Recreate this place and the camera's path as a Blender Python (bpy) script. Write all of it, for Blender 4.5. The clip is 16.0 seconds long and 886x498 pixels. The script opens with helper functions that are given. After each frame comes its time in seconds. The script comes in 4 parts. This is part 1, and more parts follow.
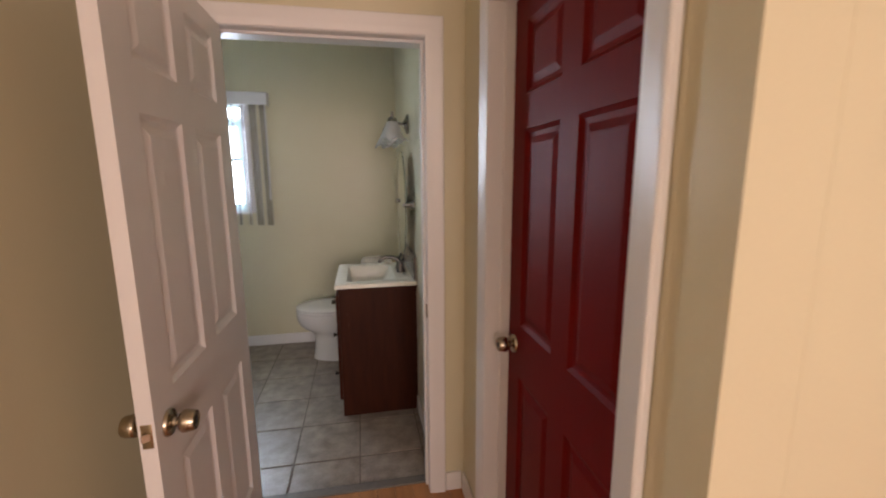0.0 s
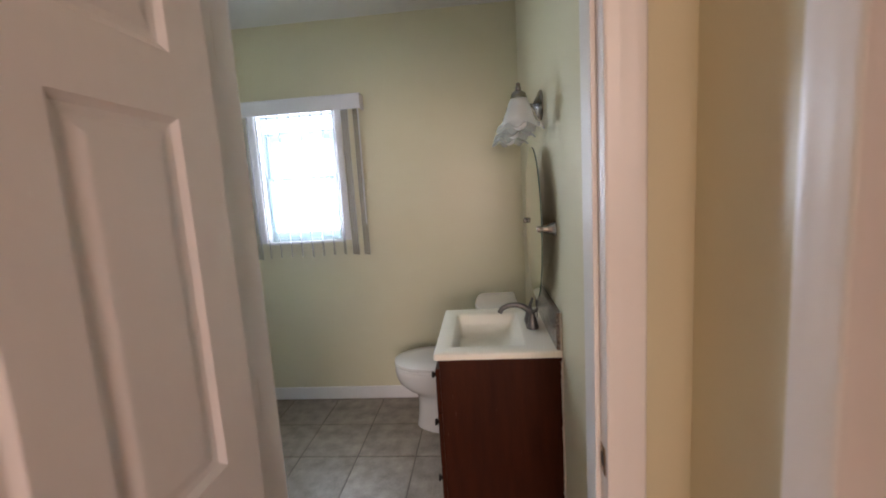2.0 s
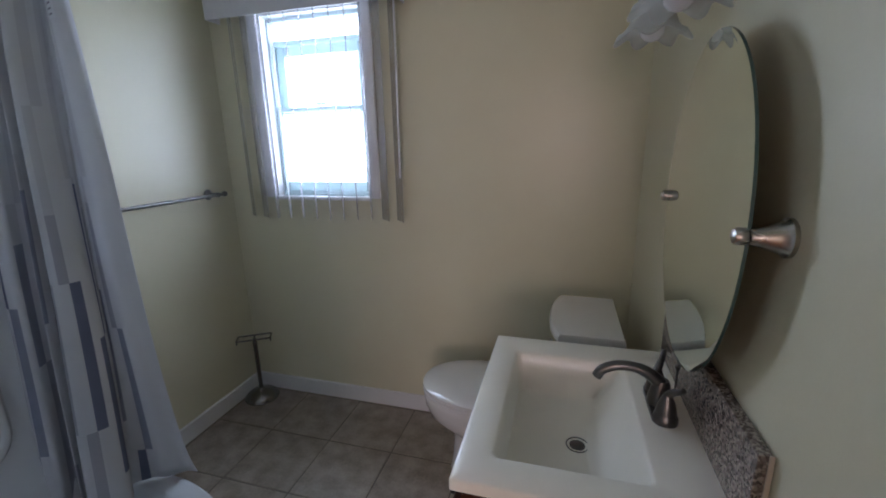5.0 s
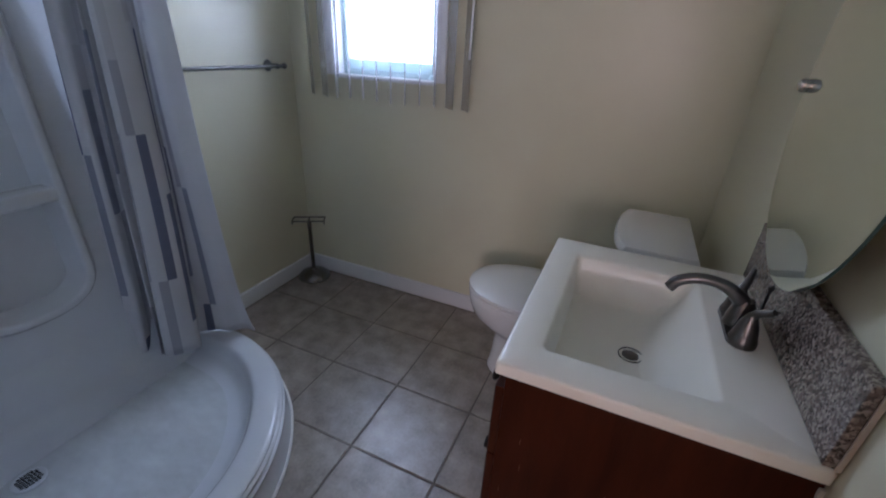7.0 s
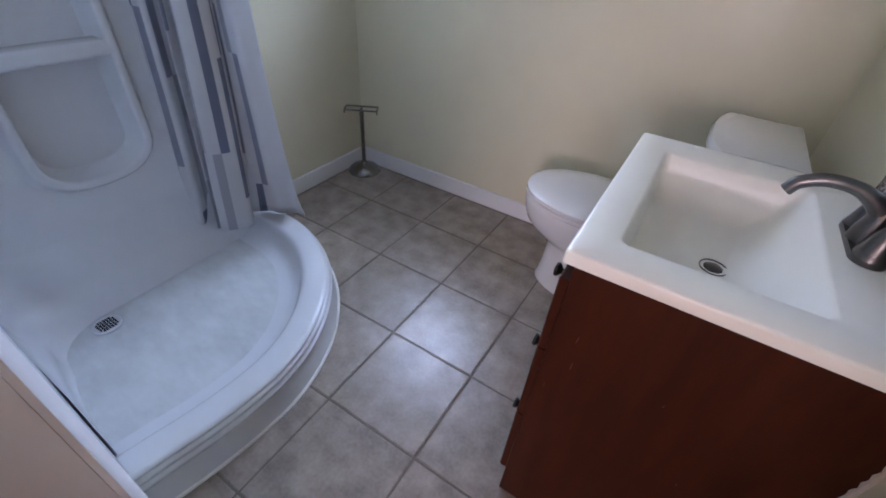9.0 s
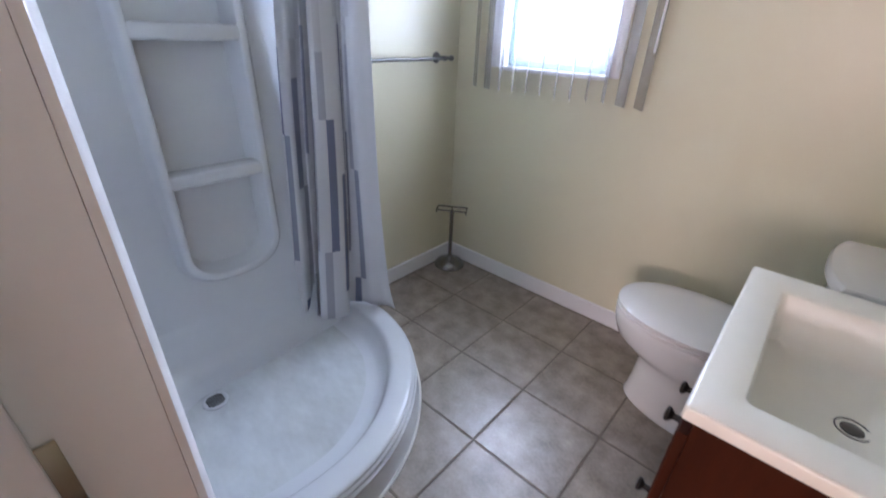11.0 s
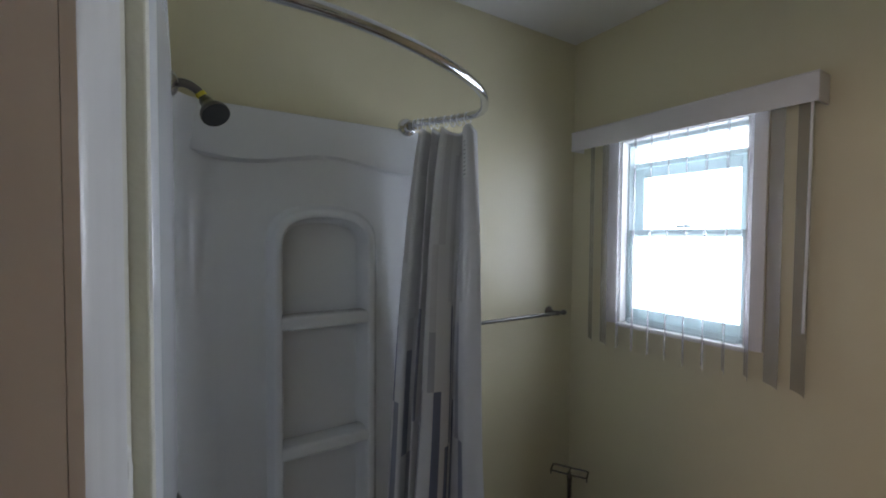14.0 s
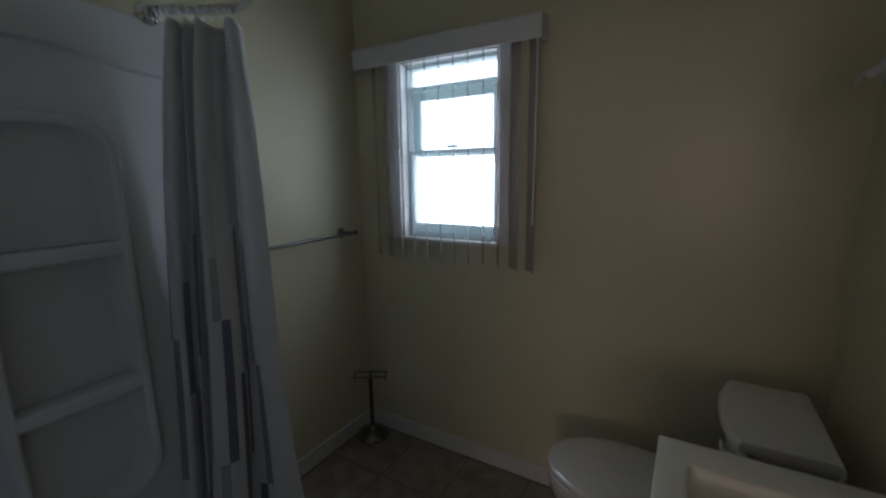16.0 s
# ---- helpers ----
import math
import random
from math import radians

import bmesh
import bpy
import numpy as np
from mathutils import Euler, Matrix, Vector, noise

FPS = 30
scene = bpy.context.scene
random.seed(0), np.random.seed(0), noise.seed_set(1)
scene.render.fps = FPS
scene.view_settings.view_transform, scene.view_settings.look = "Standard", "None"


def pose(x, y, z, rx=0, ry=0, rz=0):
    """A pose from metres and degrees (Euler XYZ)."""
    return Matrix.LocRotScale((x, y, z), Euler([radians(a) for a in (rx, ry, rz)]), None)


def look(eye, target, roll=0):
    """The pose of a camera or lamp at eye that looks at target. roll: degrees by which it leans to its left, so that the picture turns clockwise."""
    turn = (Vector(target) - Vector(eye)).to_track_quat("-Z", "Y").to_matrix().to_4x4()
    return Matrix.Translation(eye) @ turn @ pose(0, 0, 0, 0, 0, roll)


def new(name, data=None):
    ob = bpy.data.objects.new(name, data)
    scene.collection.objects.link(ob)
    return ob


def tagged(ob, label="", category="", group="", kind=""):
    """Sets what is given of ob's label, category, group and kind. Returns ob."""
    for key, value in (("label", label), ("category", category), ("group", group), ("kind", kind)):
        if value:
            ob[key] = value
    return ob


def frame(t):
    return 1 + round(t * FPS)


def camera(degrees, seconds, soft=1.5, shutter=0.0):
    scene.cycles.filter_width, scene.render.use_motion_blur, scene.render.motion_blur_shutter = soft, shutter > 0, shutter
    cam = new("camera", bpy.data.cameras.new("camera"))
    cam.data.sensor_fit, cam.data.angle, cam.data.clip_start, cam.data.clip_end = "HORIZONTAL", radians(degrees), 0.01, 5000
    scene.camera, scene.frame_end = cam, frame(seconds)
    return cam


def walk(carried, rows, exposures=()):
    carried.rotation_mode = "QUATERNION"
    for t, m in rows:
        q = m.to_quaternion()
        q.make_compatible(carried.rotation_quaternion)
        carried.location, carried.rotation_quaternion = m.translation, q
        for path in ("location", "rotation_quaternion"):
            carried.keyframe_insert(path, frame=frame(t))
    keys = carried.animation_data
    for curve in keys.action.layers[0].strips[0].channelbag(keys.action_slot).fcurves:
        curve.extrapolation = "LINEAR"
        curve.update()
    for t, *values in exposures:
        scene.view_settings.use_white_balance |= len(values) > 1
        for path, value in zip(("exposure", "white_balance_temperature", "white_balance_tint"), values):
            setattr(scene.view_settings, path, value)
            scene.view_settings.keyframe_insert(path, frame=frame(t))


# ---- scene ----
# A small bathroom seen from a short hall: the camera comes through the doorway and looks round.
cam = camera(93.4, 16.0, soft=1.8, shutter=0.42)
PATH = [
    (0, (0.105, 0.087, 1.455), (0.481, 2.018, 1.111), -0.3),
    (0.5, (0.101, 0.237, 1.425), (0.306, 2.186, 1.040), 1.2),
    (1, (0.085, 0.494, 1.443), (0.327, 2.440, 1.063), 0.9),
    (1.5, (0.103, 0.758, 1.435), (0.091, 2.716, 1.046), -1.6),
    (2, (0.14, 0.995, 1.444), (-0.046, 2.968, 1.176), -3.6),
    (2.5, (0.09, 1.28, 1.44), (0.092, 3.25, 1.092), -2.9),
    (3, (0.03, 1.47, 1.437), (-0.038, 3.424, 1.015), -1.3),
    (3.5, (0.082, 1.655, 1.431), (-0.197, 3.58, 0.97), -2.9),
    (6, (0.111, 1.925, 1.415), (-0.522, 3.738, 0.856), 1.0),
    (6.5, (0.091, 1.935, 1.384), (-0.577, 3.678, 0.664), 1.9),
    (7, (0.064, 1.945, 1.328), (-0.639, 3.595, 0.443), 2.9),
    (7.5, (0.048, 1.959, 1.275), (-0.684, 3.497, 0.226), 3.0),
    (8, (0.038, 1.974, 1.214), (-0.683, 3.373, -0.019), 3.5),
    (10.5, (-0.023, 1.934, 1.262), (-1.036, 3.271, 0.173), 2.9),
    (11, (-0.049, 1.922, 1.322), (-1.212, 3.254, 0.388), 2.3),
    (11.5, (-0.077, 1.938, 1.364), (-1.314, 3.317, 0.611), 1.5),
    (12, (-0.119, 1.997, 1.419), (-1.475, 3.342, 0.826), -0.6),
    (12.5, (-0.12, 2.02, 1.462), (-1.691, 3.166, 0.995), -0.1),
    (13, (-0.115, 2.028, 1.509), (-1.775, 3.093, 1.177), -0.8),
    (13.5, (-0.108, 2.02, 1.552), (-1.804, 3.069, 1.4), -0.9),
    (14, (-0.094, 2.014, 1.578), (-1.789, 3.073, 1.515), 0.4),
    (14.5, (-0.078, 2.017, 1.589), (-1.647, 3.256, 1.544), 1.7),
    (15, (-0.061, 2.017, 1.583), (-1.475, 3.429, 1.506), 2.5),
    (15.5, (-0.054, 2.011, 1.545), (-1.26, 3.595, 1.352), 1.3),
    (16, (-0.043, 2.004, 1.494), (-1.046, 3.697, 1.138), -0.8),
]
EXPOSURES = [(0, 0.2, 6800, 17), (1, 0.45, 6800, 17), (1.5, 0.6, 6800, 18), (2.5, 0.33, 6650, 19), (3.5, -0.13, 6100, 21), (6, -0.22, 6060, 22), (6.5, -0.25, 5960, 24), (7, -0.12, 5730, 25), (8, 0.38, 5630, 28), (10.5, 0.98, 5860, 27), (11.5, 0.91, 6230, 24), (12.5, 0.33, 6550, 21), (14, -0.62, 6900, 20), (14.5, -0.9, 6980, 18), (15.5, -1.47, 6900, 16), (16, -1.84, 6680, 15)]
walk(cam, [(t, look(eye, target, roll)) for t, eye, target, roll in PATH], EXPOSURES)

# ---- plan (metres) ----
XL, XR = -1.635, 0.42          # bathroom side walls
YD, YF = 1.955, 3.80           # bathroom faces of the door wall and the window wall
YH = 1.80                      # hall face of the door wall
CEIL = 2.595
OX0, OX1, OZ = -0.406, 0.37, 1.985   # bathroom doorway
HXL, HXR = -0.62, 0.533        # hall side walls
RY0, RY1, RZ = 0.68, 1.46, 2.0       # red door's opening in the hall wall
WX0, WX1, WZ0, WZ1 = -1.352, -0.808, 1.165, 2.04   # bathroom window
TILE = 0.333

# ---- world and lights ----
world = bpy.data.worlds.new("world")
scene.world = world
world.use_nodes = True
wn = world.node_tree.nodes
sky = wn.new("ShaderNodeTexSky")
sky.sky_type = "NISHITA"
sky.sun_disc = False
sky.sun_elevation, sky.sun_rotation = radians(48), radians(200)
wn["Background"].inputs["Strength"].default_value = 0.12
world.node_tree.links.new(sky.outputs["Color"], wn["Background"].inputs["Color"])


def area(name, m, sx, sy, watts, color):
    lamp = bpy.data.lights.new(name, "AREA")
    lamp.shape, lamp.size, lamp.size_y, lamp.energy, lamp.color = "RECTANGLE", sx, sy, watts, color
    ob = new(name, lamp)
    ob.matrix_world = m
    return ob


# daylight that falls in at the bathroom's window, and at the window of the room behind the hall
area("daylight_bathroom", look((-1.08, 4.05, 1.72), (-0.72, 2.5, 1.64)), 0.80, 1.25, 58.0, (0.68, 0.84, 1.0))
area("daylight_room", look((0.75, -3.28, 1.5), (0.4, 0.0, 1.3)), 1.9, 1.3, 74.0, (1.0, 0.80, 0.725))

# ---- materials ----
def mat(name, color, rough=0.5, metal=0.0, var=0.12, scale=6.0, fine=90.0, bump=0.02, coat=0.0, spread=0.0, stretch=(1, 1, 1), spec=0.5):
    """A surface with large and fine variation of colour, gloss and relief, at real size."""
    m = bpy.data.materials.new(name)
    m.use_nodes = True
    nt = m.node_tree
    n, l = nt.nodes, nt.links
    b = n["Principled BSDF"]
    co = n.new("ShaderNodeNewGeometry")
    mp = n.new("ShaderNodeMapping")
    mp.inputs["Scale"].default_value = stretch
    l.new(co.outputs["Position"], mp.inputs["Vector"])
    big, small = n.new("ShaderNodeTexNoise"), n.new("ShaderNodeTexNoise")
    big.inputs["Scale"].default_value, small.inputs["Scale"].default_value = scale, fine
    big.inputs["Detail"].default_value, small.inputs["Detail"].default_value = 5, 3
    add = n.new("ShaderNodeMath")
    add.operation = "MULTIPLY_ADD"
    l.new(mp.outputs["Vector"], big.inputs["Vector"])
    l.new(mp.outputs["Vector"], small.inputs["Vector"])
    l.new(small.outputs["Fac"], add.inputs[0])
    add.inputs[1].default_value = 0.35
    l.new(big.outputs["Fac"], add.inputs[2])
    ramp = n.new("ShaderNodeMapRange")
    ramp.inputs["From Min"].default_value, ramp.inputs["From Max"].default_value = 0.35, 1.0
    ramp.inputs["To Min"].default_value, ramp.inputs["To Max"].default_value = 1 - var, 1 + var
    l.new(add.outputs[0], ramp.inputs["Value"])
    mul = n.new("ShaderNodeVectorMath")
    mul.operation = "SCALE"
    mul.inputs[0].default_value = color
    if spread:
        info = n.new("ShaderNodeObjectInfo")
        r2 = n.new("ShaderNodeMapRange")
        r2.inputs["To Min"].default_value, r2.inputs["To Max"].default_value = 1 - spread, 1 + spread
        l.new(info.outputs["Random"], r2.inputs["Value"])
        m2 = n.new("ShaderNodeMath")
        m2.operation = "MULTIPLY"
        l.new(ramp.outputs["Result"], m2.inputs[0])
        l.new(r2.outputs["Result"], m2.inputs[1])
        l.new(m2.outputs[0], mul.inputs["Scale"])
    else:
        l.new(ramp.outputs["Result"], mul.inputs["Scale"])
    l.new(mul.outputs["Vector"], b.inputs["Base Color"])
    b.inputs["Metallic"].default_value = metal
    b.inputs["Specular IOR Level"].default_value = spec
    rr = n.new("ShaderNodeMapRange")
    rr.inputs["To Min"].default_value, rr.inputs["To Max"].default_value = max(0.02, rough - 0.03), min(1, rough + 0.03)
    l.new(big.outputs["Fac"], rr.inputs["Value"])
    l.new(rr.outputs["Result"], b.inputs["Roughness"])
    b.inputs["Coat Weight"].default_value = coat
    b.inputs["Coat Roughness"].default_value = 0.12
    if bump:
        bp = n.new("ShaderNodeBump")
        bp.inputs["Strength"].default_value = min(1.0, bump * 8)
        bp.inputs["Distance"].default_value = 0.0012
        l.new(small.outputs["Fac"], bp.inputs["Height"])
        l.new(bp.outputs["Normal"], b.inputs["Normal"])
    return m


PAINT = mat("cream_wall_paint", (0.675, 0.63, 0.45), 0.32, var=0.035, scale=1.6, fine=160, bump=0.03)
# a paler cream than the walls, for the stretch beside the shower
PALE_CREAM = mat("pale_cream_finish", (0.74, 0.72, 0.62), 0.35, var=0.05, scale=4, fine=120, bump=0.05)
CEILING = mat("white_ceiling_paint", (0.78, 0.78, 0.76), 0.7, var=0.03, scale=2, fine=120, bump=0.05)
TRIM = mat("white_trim_paint", (0.78, 0.77, 0.755), 0.36, var=0.02, scale=3, fine=70, bump=0.004)
DOOR_WHITE = mat("white_door_paint", (0.76, 0.74, 0.72), 0.33, var=0.035, scale=3, fine=60, bump=0.03, stretch=(1, 1, 0.25))
DOOR_RED = mat("dark_red_door_paint", (0.150, 0.0052, 0.0048), 0.5, var=0.12, scale=3, fine=60, bump=0.02, stretch=(1, 1, 0.25), spec=0.1)
TILE_MAT = mat("taupe_floor_tile", (0.28, 0.232, 0.188), 0.37, var=0.5, scale=13, fine=90, bump=0.03, spread=0.07, spec=0.7)
GROUT = mat("brown_grout", (0.175, 0.145, 0.118), 0.85, var=0.25, scale=8, fine=140, bump=0.1)
PLANK = mat("orange_oak_plank", (0.42, 0.19, 0.075), 0.3, var=0.25, scale=5, fine=60, bump=0.03, spread=0.12, stretch=(6, 0.6, 1))
SHOWER = mat("white_shower_acrylic", (0.70, 0.72, 0.74), 0.22, var=0.03, scale=3, fine=40, bump=0.004, coat=0.3)
# base tone darker than the rim for the shade in the hollow; scuffs are its own
PAN = mat("shaded_scuffed_pan", (0.63, 0.655, 0.655), 0.26, var=0.15, scale=7, fine=30, bump=0.0, coat=0.3, stretch=(1.0, 1.8, 1.0))
CERAMIC = mat("white_toilet_ceramic", (0.78, 0.775, 0.75), 0.1, var=0.02, scale=3, fine=30, bump=0.0, coat=0.6)
MARBLE = mat("ivory_cultured_marble", (0.86, 0.822, 0.715), 0.3, var=0.03, scale=4, fine=30, bump=0.0, coat=0.08)
CABINET = mat("dark_cherry_wood", (0.044, 0.0098, 0.0032), 0.4, var=0.35, scale=9, fine=120, bump=0.015, stretch=(4, 4, 0.5), spec=0.16)
NICKEL = mat("brushed_nickel", (0.46, 0.44, 0.41), 0.27, metal=1.0, var=0.08, scale=20, fine=220, bump=0.01)
DARK_NICKEL = mat("dark_brushed_nickel", (0.155, 0.148, 0.142), 0.3, metal=1.0, var=0.12, scale=20, fine=220, bump=0.01)
STAND_NICKEL = mat("worn_brushed_nickel", (0.23, 0.22, 0.205), 0.26, metal=1.0, var=0.12, scale=20, fine=220, bump=0.01)
LAMP_NICKEL = mat("satin_nickel_lamp_metal", (0.27, 0.25, 0.225), 0.25, metal=1.0, var=0.1, scale=20, fine=200, bump=0.01)
SCRATCH = mat("bare_wood_scratch", (0.13, 0.06, 0.035), 0.6, var=0.2)
CHROME = mat("chrome", (0.72, 0.73, 0.75), 0.08, metal=1.0, var=0.03, scale=10, fine=100, bump=0.0)
BRASS = mat("antique_nickel_brass", (0.42, 0.36, 0.27), 0.24, metal=1.0, var=0.15, scale=20, fine=150, bump=0.01)
BRONZE = mat("black_bronze", (0.045, 0.04, 0.035), 0.35, metal=0.8, var=0.2, scale=30, fine=200, bump=0.05)
# near-black that paints the shade inside drain and strike openings
DARK = mat("hole_shade_black", (0.015, 0.015, 0.014), 0.6, var=0.2)
VINYL = mat("white_window_vinyl", (0.78, 0.79, 0.8), 0.4, var=0.02, scale=5, fine=60, bump=0.0)
VALANCE = mat("white_blind_valance", (0.74, 0.73, 0.76), 0.45, var=0.03, scale=5, fine=60, bump=0.01)
BULB = mat("frosted_bulb", (0.85, 0.84, 0.86), 0.25, var=0.01, bump=0.0)
FILLER = mat("white_wall_filler", (0.78, 0.77, 0.73), 0.6, var=0.06, scale=20, fine=80, bump=0.2)
CAULK = mat("tan_aged_caulk", (0.60, 0.54, 0.45), 0.5, var=0.08, scale=20, fine=80, bump=0.2)
STRIP = mat("dark_threshold_strip", (0.16, 0.14, 0.12), 0.5, var=0.2, scale=20, fine=120, bump=0.1)
YELLOW = mat("yellow_tape", (0.6, 0.5, 0.03), 0.5)
GREY_INK = mat("grey_ink", (0.3, 0.3, 0.32), 0.6)
RUBBER = mat("black_rubber", (0.02, 0.02, 0.02), 0.6)


def granite():
    m = mat("speckled_granite", (0.2, 0.17, 0.15), 0.22, var=0.3, scale=30, fine=200, bump=0.0, coat=0.3)
    n, l = m.node_tree.nodes, m.node_tree.links
    vo, rp, co = n.new("ShaderNodeTexVoronoi"), n.new("ShaderNodeValToRGB"), n.new("ShaderNodeTexCoord")
    vo.inputs["Scale"].default_value = 230
    l.new(co.outputs["Object"], vo.inputs["Vector"])
    sep = n.new("ShaderNodeSeparateColor")
    l.new(vo.outputs["Color"], sep.inputs["Color"])
    l.new(sep.outputs["Red"], rp.inputs["Fac"])
    e = rp.color_ramp.elements
    e[0].color, e[1].color = (0.045, 0.035, 0.03, 1), (0.42, 0.36, 0.31, 1)
    mid = e.new(0.45)
    mid.color = (0.16, 0.125, 0.105, 1)
    l.new(rp.outputs["Color"], n["Principled BSDF"].inputs["Base Color"])
    return m


def glass(name, color=(1, 1, 1), rough=0.0):
    m = mat(name, color, 0.05, var=0.0, bump=0.0)
    b = m.node_tree.nodes["Principled BSDF"]
    for link in list(b.inputs["Roughness"].links):
        m.node_tree.links.remove(link)
    b.inputs["Roughness"].default_value = rough
    b.inputs["Transmission Weight"].default_value = 1.0
    b.inputs["IOR"].default_value = 1.45
    return m


def sheer(name, color, through_part, clear=0.0):
    """Thin plastic or cloth that lets part of the light through."""
    m = mat(name, color, 0.5, var=0.03, bump=0.0)
    n, l = m.node_tree.nodes, m.node_tree.links
    tr, mix, out = n.new("ShaderNodeBsdfTranslucent"), n.new("ShaderNodeMixShader"), n["Material Output"]
    tr.inputs["Color"].default_value = (*color, 1)
    mix.inputs["Fac"].default_value = through_part
    l.new(n["Principled BSDF"].outputs[0], mix.inputs[1])
    l.new(tr.outputs[0], mix.inputs[2])
    l.new(mix.outputs[0], out.inputs["Surface"])
    if clear:
        tp, mix2 = n.new("ShaderNodeBsdfTransparent"), n.new("ShaderNodeMixShader")
        mix2.inputs["Fac"].default_value = clear
        l.new(mix.outputs[0], mix2.inputs[1])
        l.new(tp.outputs[0], mix2.inputs[2])
        l.new(mix2.outputs[0], out.inputs["Surface"])
    return m


def curtain_cloth():
    """White cloth with grey and slate upright bars of uneven length and width, laid out along the cloth (uv in metres)."""
    m = mat("striped_curtain_cloth", (0.78, 0.78, 0.8), 0.8, var=0.03, bump=0.0)
    n, l = m.node_tree.nodes, m.node_tree.links
    uv, sep = n.new("ShaderNodeUVMap"), n.new("ShaderNodeSeparateXYZ")
    l.new(uv.outputs["UV"], sep.inputs["Vector"])

    def op(kind, a, b=None):
        o = n.new("ShaderNodeMath")
        o.operation = kind
        for k, v in enumerate((a, b)):
            if v is None:
                continue
            if isinstance(v, (int, float)):
                o.inputs[k].default_value = v
            else:
                l.new(v, o.inputs[k])
        return o.outputs[0]

    # one bar in each strip of 86 mm; it breaks off at uneven heights and goes on a little to one side in another grey
    strip = op("DIVIDE", sep.outputs["X"], 0.086)
    col = op("FLOOR", strip)
    shift = n.new("ShaderNodeTexWhiteNoise")
    shift.noise_dimensions = "1D"
    l.new(col, shift.inputs["W"])
    row = op("FLOOR", op("ADD", op("DIVIDE", sep.outputs["Y"], 0.52), op("MULTIPLY", shift.outputs["Value"], 3.7)))
    both, cell = n.new("ShaderNodeCombineXYZ"), n.new("ShaderNodeTexWhiteNoise")
    cell.noise_dimensions = "2D"
    l.new(col, both.inputs["X"])
    l.new(row, both.inputs["Y"])
    l.new(both.outputs["Vector"], cell.inputs["Vector"])
    begin = op("ADD", 0.08, op("MULTIPLY", op("MODULO", op("ABSOLUTE", row), 2.0), 0.36))
    place = op("SUBTRACT", op("FRACT", strip), begin)
    bar = op("MULTIPLY", op("GREATER_THAN", place, 0.0), op("LESS_THAN", place, 0.38))
    ramp = n.new("ShaderNodeValToRGB")
    ramp.color_ramp.interpolation = "CONSTANT"
    e = ramp.color_ramp.elements
    e[0].color, e[1].position, e[1].color = (0.43, 0.43, 0.48, 1), 0.35, (0.34, 0.355, 0.43, 1)
    for at, c in ((0.6, (0.47, 0.47, 0.51)), (0.84, (0.21, 0.23, 0.32))):
        x = e.new(at)
        x.color = (*c, 1)
    l.new(cell.outputs["Value"], ramp.inputs["Fac"])
    # the leading edge is plain white
    top = op("MAXIMUM", op("SUBTRACT", 1.0, bar), op("GREATER_THAN", sep.outputs["X"], 0.774))
    upper = n.new("ShaderNodeMix")
    upper.data_type = "RGBA"
    l.new(op("GREATER_THAN", sep.outputs["Y"], op("ADD", 1.12, op("MULTIPLY", shift.outputs["Value"], 0.22))), upper.inputs["Factor"])
    l.new(ramp.outputs["Color"], upper.inputs["A"])
    upper.inputs["B"].default_value = (0.65, 0.645, 0.655, 1)
    mixc = n.new("ShaderNodeMix")
    mixc.data_type = "RGBA"
    l.new(top, mixc.inputs["Factor"])
    l.new(upper.outputs["Result"], mixc.inputs["A"])
    mixc.inputs["B"].default_value = (0.74, 0.74, 0.75, 1)
    b = n["Principled BSDF"]
    l.new(mixc.outputs["Result"], b.inputs["Base Color"])
    tr, mix, out = n.new("ShaderNodeBsdfTranslucent"), n.new("ShaderNodeMixShader"), n["Material Output"]
    l.new(mixc.outputs["Result"], tr.inputs["Color"])
    mix.inputs["Fac"].default_value = 0.26
    l.new(b.outputs[0], mix.inputs[1])
    l.new(tr.outputs[0], mix.inputs[2])
    l.new(mix.outputs[0], out.inputs["Surface"])
    weave = n.new("ShaderNodeTexNoise")
    weave.inputs["Scale"].default_value = 500
    bp = n.new("ShaderNodeBump")
    bp.inputs["Strength"].default_value, bp.inputs["Distance"].default_value = 0.2, 0.0006
    l.new(weave.outputs["Fac"], bp.inputs["Height"])
    l.new(bp.outputs["Normal"], b.inputs["Normal"])
    return m


GRANITE = granite()
GLASS = glass("clear_window_glass")
SHADE_GLASS = sheer("frosted_ruffled_glass", (0.80, 0.82, 0.82), 0.4, 0.52)
VANE = sheer("translucent_blind_vane", (0.42, 0.40, 0.43), 0.32, 0.74)
# teal tint and translucency put the glow of daylight behind into the frame members
WINVINYL = sheer("backlit_window_vinyl", (0.68, 0.78, 0.79), 0.26)
CLOTH = curtain_cloth()
MIRROR = mat("mirror_silver", (0.70, 0.79, 0.74), 0.02, metal=1.0, var=0.0, bump=0.0)
MIRROR_EDGE = mat("green_mirror_edge", (0.06, 0.11, 0.10), 0.15, var=0.1)
OUTSIDE = mat("pale_backdrop_board", (0.7, 0.74, 0.72), 0.6, var=0.05)

# ---- mesh helpers ----
def link(name, bm, material, parent=None, label="", smooth=False):
    """Links a bmesh as one mesh object."""
    bmesh.ops.recalc_face_normals(bm, faces=bm.faces)
    me = bpy.data.meshes.new(name)
    bm.to_mesh(me)
    bm.free()
    me.materials.append(material)
    if smooth:
        me.shade_smooth()
        me.set_sharp_from_angle(angle=radians(38))
    ob = new(name, me)
    if parent:
        ob.parent = parent
        ob.matrix_parent_inverse = parent.matrix_basis.inverted()
    if label:
        ob["label"] = label
    return ob


def part(name, bm, material, parent, label="", smooth=True):
    return link(name, bm, material, parent, label, smooth)


